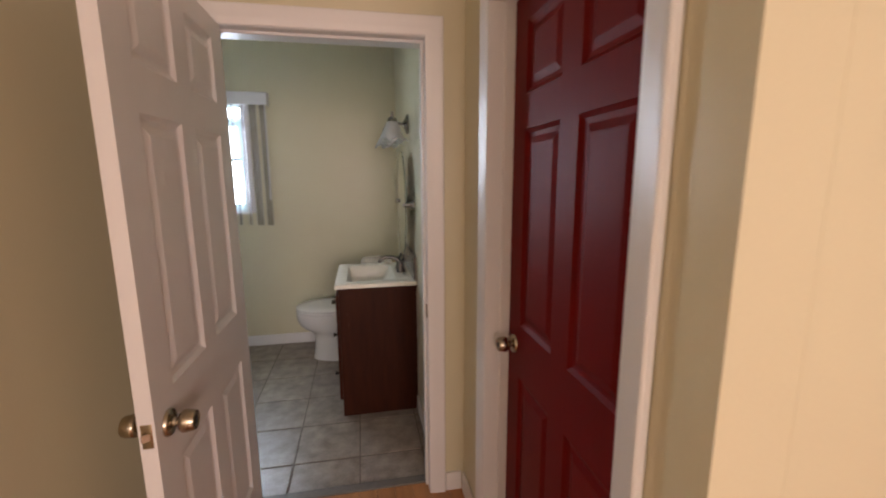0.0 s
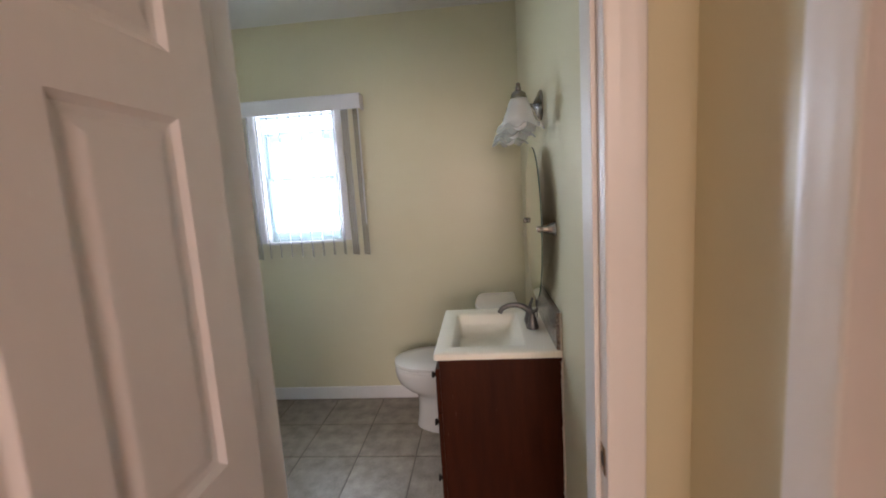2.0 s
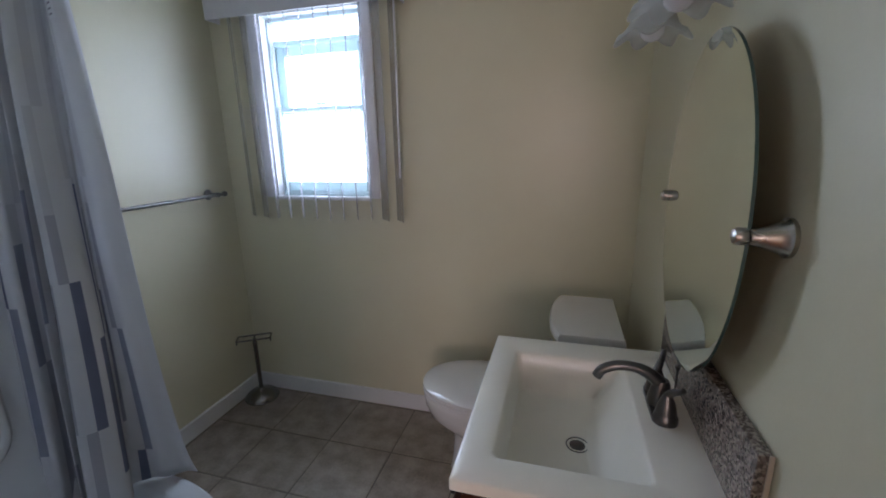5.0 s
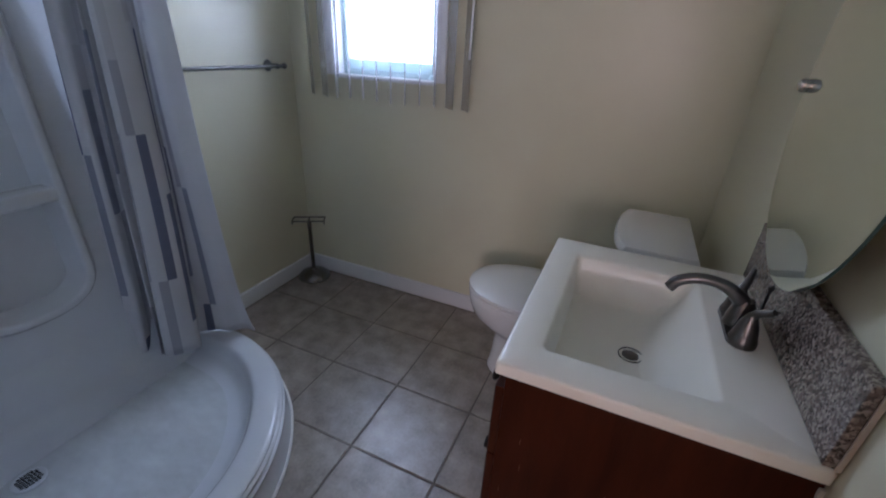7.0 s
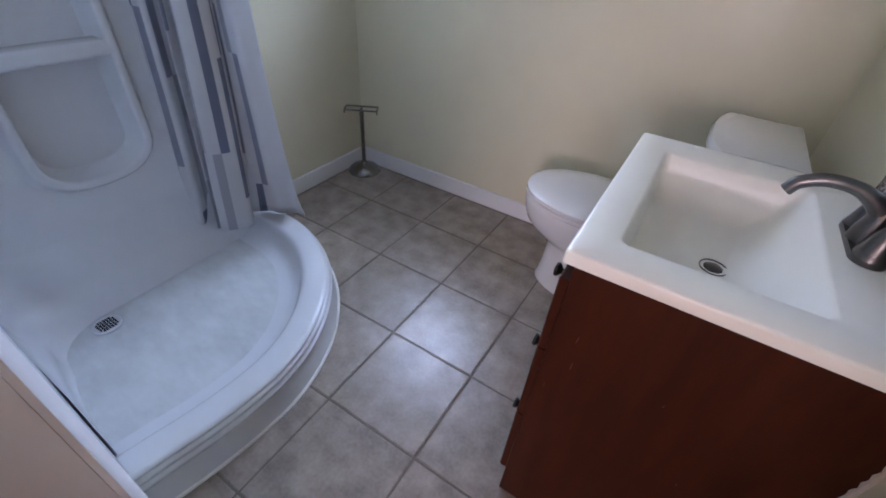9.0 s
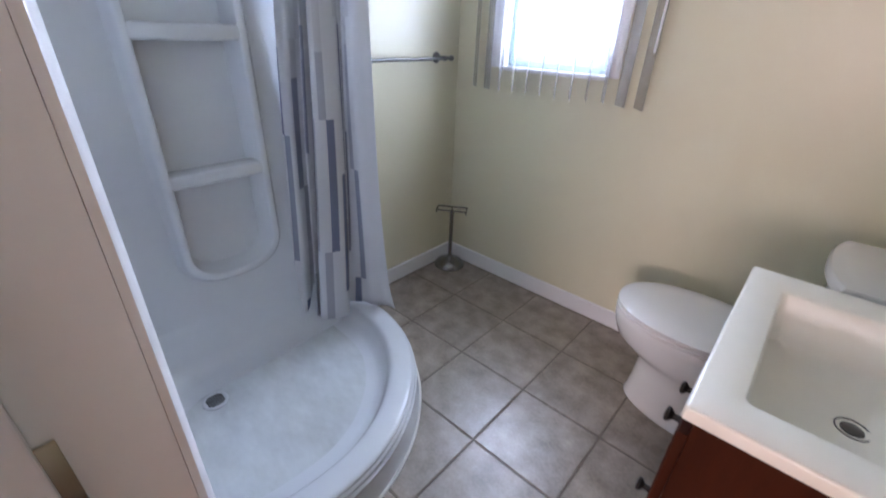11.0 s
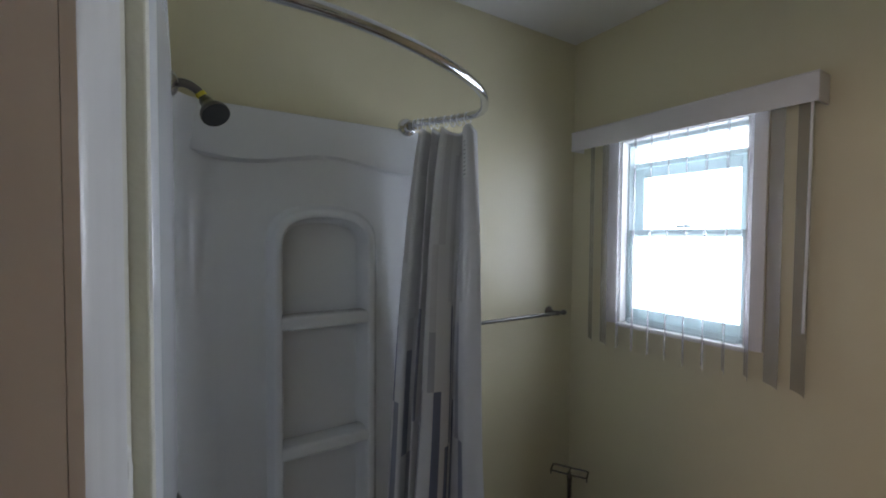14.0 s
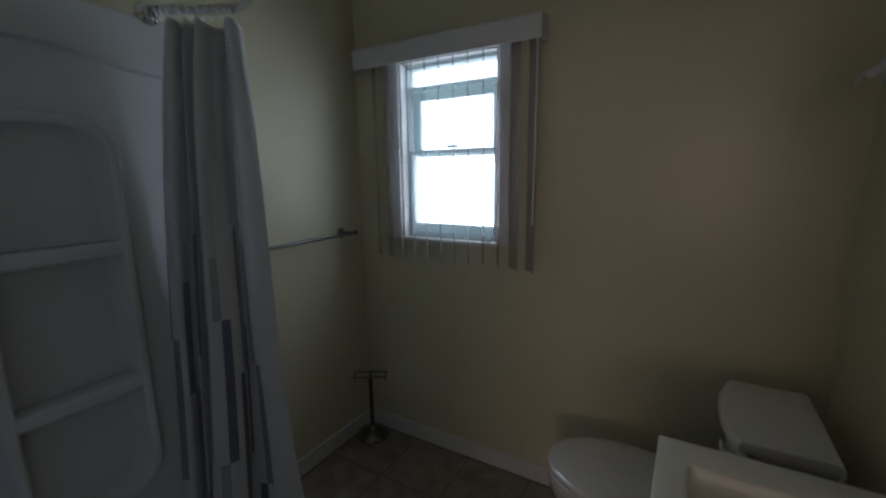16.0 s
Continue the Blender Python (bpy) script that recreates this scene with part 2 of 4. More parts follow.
def thing(name, x, y, z, label, category, group=""):
    ob = new(name)
    ob.empty_display_size = 0.05
    ob.matrix_basis = pose(x, y, z)
    return tagged(ob, label, category, group)


def setting(name, bm, material, label, category, smooth=False):
    return tagged(link(name, bm, material, None, "", smooth), label, category, kind="structure")


def add_box(bm, x0, x1, y0, y1, z0, z1, bevel=0.0, segs=2):
    made = bmesh.ops.create_cube(bm, size=1)["verts"]
    for v in made:
        v.co = Vector(((x0 + x1) / 2 + v.co.x * (x1 - x0), (y0 + y1) / 2 + v.co.y * (y1 - y0), (z0 + z1) / 2 + v.co.z * (z1 - z0)))
    if bevel:
        edges = list({e for v in made for e in v.link_edges})
        bmesh.ops.bevel(bm, geom=edges, offset=bevel, segments=segs, affect="EDGES", profile=0.5)
    return bm


def box(x0, x1, y0, y1, z0, z1, bevel=0.0, segs=2):
    return add_box(bmesh.new(), x0, x1, y0, y1, z0, z1, bevel, segs)


def rings(bm, loops, closed=True, cap=True):
    """Skins a row of equal loops of points."""
    vs = [[bm.verts.new(p) for p in loop] for loop in loops]
    n = len(vs[0])
    for a, b in zip(vs, vs[1:]):
        for k in range(n if closed else n - 1):
            bm.faces.new((a[k], a[(k + 1) % n], b[(k + 1) % n], b[k]))
    if cap and closed:
        bm.faces.new(vs[0][::-1])
        bm.faces.new(vs[-1])
    return bm


def lathe(profile, m=Matrix(), n=24, cap=True, bm=None):
    """Turns (radius, height) pairs about z, then lays them by m."""
    bm = bm or bmesh.new()
    loops = [[m @ Vector((r * math.cos(2 * math.pi * k / n), r * math.sin(2 * math.pi * k / n), h)) for k in range(n)] for r, h in profile]
    return rings(bm, loops, True, cap)


def spline(points, steps=8):
    """A smooth line through the points."""
    p = [Vector(q) for q in points]
    p = [2 * p[0] - p[1], *p, 2 * p[-1] - p[-2]]
    out = []
    for a, b, c, d in zip(p, p[1:], p[2:], p[3:]):
        for s in range(steps):
            t = s / steps
            out.append(0.5 * (2 * b + (c - a) * t + (2 * a - 5 * b + 4 * c - d) * t * t + (3 * b - a - 3 * c + d) * t ** 3))
    return out + [p[-2]]


def tube(points, radius, n=12, cap=True, bm=None):
    """A round bar along a line; radius may be a list."""
    bm = bm or bmesh.new()
    pts = [Vector(p) for p in points]
    rad = radius if isinstance(radius, (list, tuple)) else [radius] * len(pts)
    loops, side = [], None
    for i, p in enumerate(pts):
        t = (pts[min(i + 1, len(pts) - 1)] - pts[max(i - 1, 0)]).normalized()
        if side is None:
            side = t.orthogonal().normalized()
        side = (side - t * side.dot(t)).normalized()
        up = t.cross(side)
        loops.append([p + rad[i] * (math.cos(2 * math.pi * k / n) * side + math.sin(2 * math.pi * k / n) * up) for k in range(n)])
    return rings(bm, loops, True, cap)


def prism(outline, z0, z1, m=Matrix(), bevel=0.0):
    bm = bmesh.new()
    rings(bm, [[m @ Vector((x, y, z)) for x, y in outline] for z in (z0, z1)])
    if bevel:
        bmesh.ops.bevel(bm, geom=[e for e in bm.edges], offset=bevel, segments=2, affect="EDGES")
    return bm


UP_X = Matrix.Rotation(radians(90), 4, "Y")     # turns z to +x
UP_Y = Matrix.Rotation(radians(-90), 4, "X")    # turns z to +y

# ---- the bathroom's shell ----
def wall_with_hole(name, axis, at0, at1, a0, a1, z0, z1, hole, label, material=None):
    """A wall with thickness, along x ("y" wall) or along y ("x" wall), with one rectangular opening right through it."""
    bm = bmesh.new()
    ha0, ha1, hz0, hz1 = hole
    for b0, b1, c0, c1 in ((a0, ha0, z0, z1), (ha1, a1, z0, z1), (ha0, ha1, hz1, z1), (ha0, ha1, z0, hz0)):
        if b1 - b0 < 1e-4 or c1 - c0 < 1e-4:
            continue
        if axis == "y":
            add_box(bm, b0, b1, at0, at1, c0, c1)
        else:
            add_box(bm, at0, at1, b0, b1, c0, c1)
    bmesh.ops.remove_doubles(bm, verts=bm.verts, dist=1e-5)
    return setting(name, bm, material or PAINT, label, "wall")


wall_with_hole("wall_north", "y", YF, YF + 0.16, XL - 0.14, XR + 0.14, 0, CEIL, (WX0, WX1, WZ0, WZ1), "cream-painted window wall of the bathroom")
wall_with_hole("wall_south", "y", YH, YD, XL - 0.14, HXR + 0.3, 0, CEIL, (OX0 - 0.018, OX1 + 0.018, 0, OZ + 0.018), "cream-painted wall round the bathroom doorway")
setting("wall_west", box(XL - 0.14, XL, YD, YF, 0, CEIL), PAINT, "cream-painted bathroom wall behind shower and towel bar", "wall")
setting("wall_east", box(XR, XR + 0.14, YD, YF, 0, CEIL), PAINT, "cream-painted bathroom wall behind vanity and mirror", "wall")
setting("ceiling", box(XL - 0.14, XR + 0.14, YD, YF + 0.16, CEIL, CEIL + 0.1), CEILING, "flat white painted bathroom ceiling", "ceiling")
floor = setting("floor", box(XL - 0.14, XR + 0.14, 1.912, YF + 0.16, -0.06, -0.003), GROUT, "bathroom floor of square taupe ceramic tiles", "floor")


def baseboard(name, x0, x1, y0, y1, label):
    bm = box(x0, x1, y0, y1, 0.0, 0.092, 0.004)
    return setting(name, bm, TRIM, label, "baseboard")


baseboard("baseboard", XL, 0.419, YF - 0.014, YF - 0.0005, "white painted baseboard under the window")
baseboard("baseboard", XL + 0.0005, XL + 0.014, 2.985, YF - 0.015, "white painted baseboard under the towel bar")
baseboard("baseboard", XR - 0.014, XR - 0.0005, YD + 0.02, 2.515, "white painted baseboard beside the vanity")
baseboard("baseboard", XR - 0.014, XR - 0.0005, 3.15, YF - 0.015, "white painted baseboard behind the toilet")

# ---- window, with what stands outside it ----
def window():
    cx = (WX0 + WX1) / 2
    w = tagged(new("window_1"), "white vinyl single-hung window, bright daylight behind it", "window", kind="structure")
    w.matrix_basis = pose(cx, YF + 0.08, WZ0)
    y0, y1 = YF + 0.045, YF + 0.125
    bm = bmesh.new()
    for a in ((WX0, WX0 + 0.02, WZ0, WZ1), (WX1 - 0.02, WX1, WZ0, WZ1), (WX0 + 0.02, WX1 - 0.02, WZ1 - 0.03, WZ1), (WX0 + 0.02, WX1 - 0.02, WZ0, WZ0 + 0.02)):
        add_box(bm, a[0], a[1], y0, y1, a[2], a[3], 0.004)
    part("window_frame", bm, WINVINYL, w)
    mid = 1.60

    def sash(x0, x1, z0, z1, ya, yb, s, low):
        b = bmesh.new()
        for a in ((x0, x0 + s, z0, z1), (x1 - s, x1, z0, z1), (x0 + s, x1 - s, z1 - s, z1), (x0 + s, x1 - s, z0, z0 + low)):
            add_box(b, a[0], a[1], ya, yb, a[2], a[3], 0.003)
        o = part("sash", b, WINVINYL, w)
        p = part("pane", box(x0 + s - 0.004, x1 - s + 0.004, (ya + yb) / 2 - 0.003, (ya + yb) / 2 + 0.003, z0 + low - 0.004, z1 - s + 0.004), GLASS, o, "clear glass", False)
        p.visible_shadow = False
    sash(WX0 + 0.022, WX1 - 0.022, mid - 0.02, 1.905, YF + 0.088, YF + 0.118, 0.045, 0.036)
    sash(WX0 + 0.022, WX1 - 0.022, WZ0 + 0.022, mid + 0.012, YF + 0.05, YF + 0.082, 0.022, 0.05)
    part("transom", box(WX0 + 0.022, WX1 - 0.022, YF + 0.07, YF + 0.118, 1.908, 1.93, 0.003), WINVINYL, w)
    lite = part("top_lite", box(WX0 + 0.018, WX1 - 0.018, YF + 0.098, YF + 0.104, 1.928, WZ1 - 0.028), GLASS, w, "narrow clear glass lite", False)
    lite.visible_shadow = False
    part("sash_lock", box(cx - 0.03, cx + 0.03, YF + 0.052, YF + 0.07, mid + 0.019, mid + 0.033, 0.004), WINVINYL, w)
    for k in range(3):
        part("sill_track", box(WX0 + 0.04, WX1 - 0.04, YF + 0.012 + 0.012 * k, YF + 0.018 + 0.012 * k, WZ0 + 0.004, WZ0 + 0.016 + 0.006 * k, 0.001), WINVINYL, w)
    part("window_sill", box(WX0 - 0.001, WX1 + 0.001, YF - 0.012, YF + 0.044, WZ0 - 0.016, WZ0 + 0.003, 0.004), TRIM, w)
    for a in ((WX0 - 0.056, WX0 - 0.002), (WX1 + 0.002, WX1 + 0.056)):
        part("casing", box(a[0], a[1], YF - 0.012, YF - 0.0005, WZ0 - 0.004, WZ1 + 0.05, 0.003), TRIM, w)
    bm = bmesh.new()
    for a in ((WX0, WX0 + 0.012), (WX1 - 0.012, WX1)):
        add_box(bm, a[0], a[1], YF + 0.001, YF + 0.0445, WZ0 + 0.004, WZ1 - 0.001)
    add_box(bm, WX0 + 0.012, WX1 - 0.012, YF + 0.001, YF + 0.0445, WZ1 - 0.012, WZ1 - 0.001)
    part("reveal", bm, TRIM, w)


window()


def blinds():
    b = thing("vertical_blind", -1.085, YF, 2.06, "white vertical blind with open translucent vanes and boxed valance", "blind")
    x0, x1 = -1.572, -0.592
    bm = bmesh.new()
    add_box(bm, x0, x1, YF - 0.092, YF - 0.086, 2.012, 2.102, 0.001)
    add_box(bm, x0, x0 + 0.006, YF - 0.0855, YF - 0.001, 2.012, 2.102, 0.001)
    add_box(bm, x1 - 0.006, x1, YF - 0.0855, YF - 0.001, 2.012, 2.102, 0.001)
    add_box(bm, x0, x1, YF - 0.094, YF - 0.001, 2.1025, 2.107, 0.001)
    part("valance", bm, VALANCE, b, "", False)
    part("head_rail", box(x0 + 0.03, x1 - 0.03, YF - 0.065, YF - 0.025, 2.04, 2.075, 0.003), VINYL, b)
    turn = {0: 50, 1: 56, 10: 47, 11: 43}
    n = 12
    for k in range(n):
        x = -1.475 + 0.0762 * k
        ang = radians(turn.get(k, 29 + 1.2 * math.sin(3.1 * k)))
        low = 1.062 + 0.004 * math.sin(5 * k)
        bm = bmesh.new()
        loops = []
        for z in (low, 1.3, 1.6, 1.9, 2.036):
            row = []
            for s in range(7):
                u = (s / 6 - 0.5) * 0.086
                bow = 0.005 * (1 - (2 * s / 6 - 1) ** 2)
                row.append((x - math.sin(ang) * u + math.cos(ang) * bow, YF - 0.046 + math.cos(ang) * u + math.sin(ang) * bow, z))
            loops.append(row)
        rings(bm, loops, closed=False, cap=False)
        o = part("vane", bm, VANE, b)
        so = o.modifiers.new("thick", "SOLIDIFY")
        so.thickness = 0.0008
    part("wand", tube([(-0.612, YF - 0.075, 2.03), (-0.613, YF - 0.078, 1.62), (-0.616, YF - 0.08, 1.27)], 0.0045, 8), VINYL, b, "thin white plastic wand")


blinds()
# made-up board that closes the view through the window
setting("backdrop", box(-4.5, 2.5, 6.4, 6.45, -0.5, 3.6), OUTSIDE, "plain pale board added outside the window as a backdrop", "backdrop")
setting("ground", box(-40, 40, -40, 90, -0.35, -0.30), mat("outdoor_grass", (0.07, 0.10, 0.04), 0.9, var=0.3, scale=2, fine=40, bump=0.2), "grass outside the house", "ground")

# ---- doorway, doors, hall ----
def casing(bm, axis, face, sign, a0, a1, top, width=0.072, thick=0.017):
    """Moulded casing round an opening: two legs and a head, mitred, stepping up towards the outside edge."""
    prof = [(0.0, 0.006), (0.006, 0.010), (0.02, 0.011), (0.028, 0.014), (0.05, 0.0145), (0.058, 0.017), (0.068, 0.017), (0.072, 0.013), (0.072, 0.0), (0.0, 0.0)]

    def put(u, v, d):
        return (u, face + sign * d, v) if axis == "y" else (face + sign * d, u, v)
    prof = [(w * width / 0.072, d * thick / 0.017) for w, d in prof]
    path = [(a0, 0.0, -1, 0), (a0, top, -1, 1), (a1, top, 1, 1), (a1, 0.0, 1, 0)]
    loops = [[put(u + du * w, v + dv * w, d) for w, d in prof] for u, v, du, dv in path]
    rings(bm, loops, True, True)
    return bm


def doorway():
    d = tagged(new("door_frame"), "white painted door frame of the bathroom doorway", "door frame", kind="structure")
    d.matrix_basis = pose((OX0 + OX1) / 2, YH, 0)
    bm = bmesh.new()
    add_box(bm, OX0 - 0.0175, OX0, YH - 0.002, YD + 0.002, 0, OZ + 0.0175)
    add_box(bm, OX1, OX1 + 0.0175, YH - 0.002, YD + 0.002, 0, OZ + 0.0175)
    add_box(bm, OX0, OX1, YH - 0.002, YD + 0.002, OZ, OZ + 0.0175)
    part("jamb", bm, TRIM, d, "", False)
    bm = bmesh.new()
    ys0, ys1 = YH + 0.04, YH + 0.075
    add_box(bm, OX0, OX0 + 0.011, ys0, ys1, 0.003, OZ, 0.002)
    add_box(bm, OX1 - 0.011, OX1, ys0, ys1, 0.003, OZ, 0.002)
    add_box(bm, OX0 + 0.011, OX1 - 0.011, ys0, ys1, OZ - 0.011, OZ, 0.002)
    part("door_stop", bm, TRIM, d, "", False)
    part("casing", casing(bmesh.new(), "y", YH - 0.0025, -1, OX0, OX1, OZ + 0.002), TRIM, d)
    bm = casing(bmesh.new(), "y", YD + 0.0025, 1, OX0, OX1, OZ + 0.002, 0.072, 0.0205)
    for v in bm.verts:
        v.co.x = min(v.co.x, XR - 0.001)
    part("casing", bm, TRIM, d)
    # strike plate with a shade-dark patch for its hole, and the hinge leaves
    sp = part("strike_plate", box(OX1 - 0.0025, OX1 - 0.0005, YH + 0.006, YH + 0.036, 0.845, 0.905, 0.0008), BRASS, d, "tarnished metal strike plate")
    part("strike_hole", box(OX1 - 0.0032, OX1 - 0.002, YH + 0.013, YH + 0.028, 0.862, 0.888), DARK, sp, "", False)
    for z in (0.25, 0.985, 1.80):
        h = part("hinge", box(OX0 + 0.0005, OX0 + 0.003, YH + 0.002, YH + 0.088, z - 0.05, z + 0.05, 0.001), BRASS, d, "tarnished brass hinge leaf")
        for dy, dz in ((0.05, 0.03), (0.068, 0.0), (0.05, -0.03)):
            part("screw", lathe([(0.0045, 0), (0.004, 0.0012), (0.001, 0.0015)], pose(OX0 + 0.003, YH + dy, z + dz) @ UP_X, 10), BRASS, h)
        part("knuckle", lathe([(0.006, -0.05), (0.0065, -0.049), (0.0065, 0.049), (0.006, 0.05)], pose(OX0 + 0.004, YH - 0.007, z), 12), BRASS, h)


doorway()


def knob(parent, m, metal):
    """A round door knob on its rose, pointing along z of m."""
    part("rose", lathe([(0.033, 0.0), (0.033, 0.003), (0.030, 0.008), (0.022, 0.011), (0.013, 0.013)], m, 28), metal, parent)
    k = part("knob", lathe([(0.012, 0.012), (0.0105, 0.018), (0.0125, 0.024), (0.023, 0.028), (0.0268, 0.034), (0.0268, 0.042), (0.0245, 0.056), (0.0225, 0.0605), (0.019, 0.0615), (0.015, 0.0595), (0.009, 0.0595)], m, 28), metal, parent)
    part("key_slot", lathe([(0.0085, 0.0597), (0.0085, 0.0612), (0.004, 0.0616)], m, 16), BRONZE, k, "dark lock face")


def panel_door(root, width, height, thick, material):
    """A six-panel door in the x-z plane, hinge edge at x = 0, z from 0; each panel is a raised field in a sunk moulding."""
    st, mu = 0.105, 0.095
    pw = (width - 2 * st - mu) / 2
    cols = [(st, st + pw), (st + pw + mu, width - st)]
    rows = [(0.22, 0.76), (0.945, 1.585), (1.69, 1.90)]
    xs = sorted({0.0, width, *[c for p in cols for c in p]})
    zs = sorted({0.0, height, *[r for p in rows for r in p]})
    bm = bmesh.new()
    for side in (0, 1):
        y = 0.0 if side == 0 else thick
        grid = {(i, k): bm.verts.new((x, y, z)) for i, x in enumerate(xs) for k, z in enumerate(zs)}
        for i in range(len(xs) - 1):
            for k in range(len(zs) - 1):
                if (xs[i], xs[i + 1]) in cols and (zs[k], zs[k + 1]) in rows:
                    continue
                bm.faces.new((grid[i, k], grid[i + 1, k], grid[i + 1, k + 1], grid[i, k + 1]))
    for x in (0.0, width):
        bm.faces.new([bm.verts.new(p) for p in ((x, 0, 0), (x, thick, 0), (x, thick, height), (x, 0, height))])
    for z in (0.0, height):
        bm.faces.new([bm.verts.new(p) for p in ((0, 0, z), (width, 0, z), (width, thick, z), (0, thick, z))])
    bmesh.ops.remove_doubles(bm, verts=bm.verts, dist=1e-5)
    made = [part("stile_frame", bm, material, root, "", False)]
    steps = [(0.0, 0.0), (0.004, 0.003), (0.012, 0.0085), (0.022, 0.0105), (0.026, 0.0105), (0.045, 0.004), (0.05, 0.0035)]
    for c0, c1 in cols:
        for r0, r1 in rows:
            bm = bmesh.new()
            for side in (0, 1):
                loops = []
                for ins, dep in steps:
                    y = dep if side == 0 else thick - dep
                    loops.append([(c0 + ins, y, r0 + ins), (c1 - ins, y, r0 + ins), (c1 - ins, y, r1 - ins), (c0 + ins, y, r1 - ins)])
                rings(bm, loops, True, False)
                bm.faces.new([bm.verts.new(p) for p in loops[-1]])
            bmesh.ops.remove_doubles(bm, verts=bm.verts, dist=1e-5)
            made.append(part("panel", bm, material, root, "", False))
    return made


def white_door():
    w, t = 0.752, 0.035
    d = tagged(new("door_1"), "white six-panel bathroom door standing open into the hall", "door", kind="structure")
    panel_door(d, w, 1.97, t, DOOR_WHITE)
    knob(d, pose(w - 0.062, 0, 0.87, 90), BRASS)
    knob(d, pose(w - 0.062, t, 0.87, -90), BRASS)
    lp = part("latch_plate", box(w - 0.0005, w + 0.0015, 0.006, 0.029, 0.846, 0.904, 0.0007), BRASS, d, "worn brass latch plate")
    part("latch_bolt", prism([(0, 0), (0.01, 0), (0.002, 0.016), (0, 0.016)], -0.009, 0.009, pose(w + 0.001, 0.0095, 0.875)), BRASS, lp)
    # hinged at the frame, swung 91 degrees back along the hall
    d.matrix_basis = pose(OX0 + 0.010, YH - 0.008, 0.012, 0, 0, -90.2)
    return d


white_door()


def red_door():
    w, t = RY1 - RY0 - 0.006, 0.035
    d = tagged(new("door_2"), "closed dark red six-panel door in the hall", "door", kind="structure")
    panel_door(d, w, RZ - 0.016, t, DOOR_RED)
    knob(d, pose(w - 0.06, 0, 0.865, 90), BRASS)
    # faces -x; the knob stands towards the bathroom
    # x is laid along +y and the face towards the hall
    d.matrix_basis = pose(HXR + 0.080, RY0 + 0.003, 0.012) @ Matrix(((0, 1, 0, 0), (1, 0, 0, 0), (0, 0, 1, 0), (0, 0, 0, 1)))


red_door()
f = tagged(new("door_frame"), "white painted frame round the red door", "door frame", kind="structure")
f.matrix_basis = pose(HXR, RY0, 0)
bm = bmesh.new()
add_box(bm, HXR - 0.002, HXR + 0.122, RY0 - 0.0175, RY0, 0, RZ + 0.0175)
add_box(bm, HXR - 0.002, HXR + 0.122, RY1, RY1 + 0.0175, 0, RZ + 0.0175)
add_box(bm, HXR - 0.002, HXR + 0.122, RY0, RY1, RZ, RZ + 0.0175)
part("jamb", bm, TRIM, f, "", False)
bm = bmesh.new()
for a in (RY0, RY1 - 0.011):
    add_box(bm, HXR + 0.045, HXR + 0.08, a, a + 0.011, 0.003, RZ, 0.002)
part("door_stop", bm, TRIM, f, "", False)
part("casing", casing(bmesh.new(), "x", HXR - 0.0025, -1, RY0, RY1, RZ + 0.002), TRIM, f)

# hall and the room behind the camera
WEND = 0.492
wall_with_hole("wall_hall_east", "x", HXR, HXR + 0.12, WEND, YH, 0, CEIL, (RY0 - 0.018, RY1 + 0.018, 0, RZ + 0.018), "cream-painted hall wall round the red door")
setting("wall_hall_corner", box(HXR + 0.1205, 3.2, WEND, WEND + 0.15, 0, CEIL), PAINT, "cream-painted wall of the room beside the hall", "wall")
setting("wall_closet", box(HXR + 0.1205, HXR + 0.6, YH - 0.1, YH - 0.001, 0, CEIL), PAINT, "plain wall behind the red door", "wall")
setting("wall_room_east", box(3.2, 3.3, -3.2, WEND + 0.2, 0, CEIL), PAINT, "cream-painted wall of the room", "wall")
setting("wall_hall_west", box(HXL - 0.12, HXL, -3.2, YH - 0.001, 0, CEIL), PAINT, "cream-painted hall wall behind the open door", "wall")
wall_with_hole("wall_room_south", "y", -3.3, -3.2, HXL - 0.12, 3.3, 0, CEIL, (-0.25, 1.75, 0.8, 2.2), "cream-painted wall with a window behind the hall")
setting("ceiling", box(HXL - 0.12, 3.3, -3.3, YD - 0.0005, CEIL, CEIL + 0.1), CEILING, "flat white painted hall ceiling", "ceiling")
hall_floor = setting("floor", box(HXL - 0.12, 3.3, -3.3, 1.862, -0.06, -0.004), mat("dark_subfloor", (0.1, 0.06, 0.03), 0.8), "hall floor of orange oak planks", "floor")
setting("threshold", box(OX0 + 0.001, OX1 - 0.001, 1.862, 1.912, -0.03, 0.006, 0.003), STRIP, "dark strip between wood floor and tiles", "threshold")
for x0, x1, y0, y1 in ((OX1 + 0.075, HXR - 0.0145, YH - 0.014, YH - 0.0005), (HXR - 0.014, HXR - 0.0005, RY1 + 0.075, YH - 0.0145), (HXR - 0.014, HXR - 0.0005, WEND, RY0 - 0.075), (HXL, OX0 - 0.074, YH - 0.014, YH - 0.0005), (HXL + 0.0005, HXL + 0.014, -3.2, YH - 0.015)):
    baseboard("baseboard", x0, x1, y0, y1, "white painted hall baseboard")
# ---- shower ----
SY = 2.0        # face of the side panel on the door wall
SX = -1.52     # face of the back panel
RIM = [(-0.742, YD + 0.002), (-0.728, 2.04), (-0.708, 2.15), (-0.696, 2.27), (-0.698, 2.39), (-0.724, 2.51), (-0.774, 2.625), (-0.850, 2.735), (-0.955, 2.84), (-1.09, 2.925), (-1.24, 2.972), (-1.40, 2.985), (XL + 0.001, 2.987)]


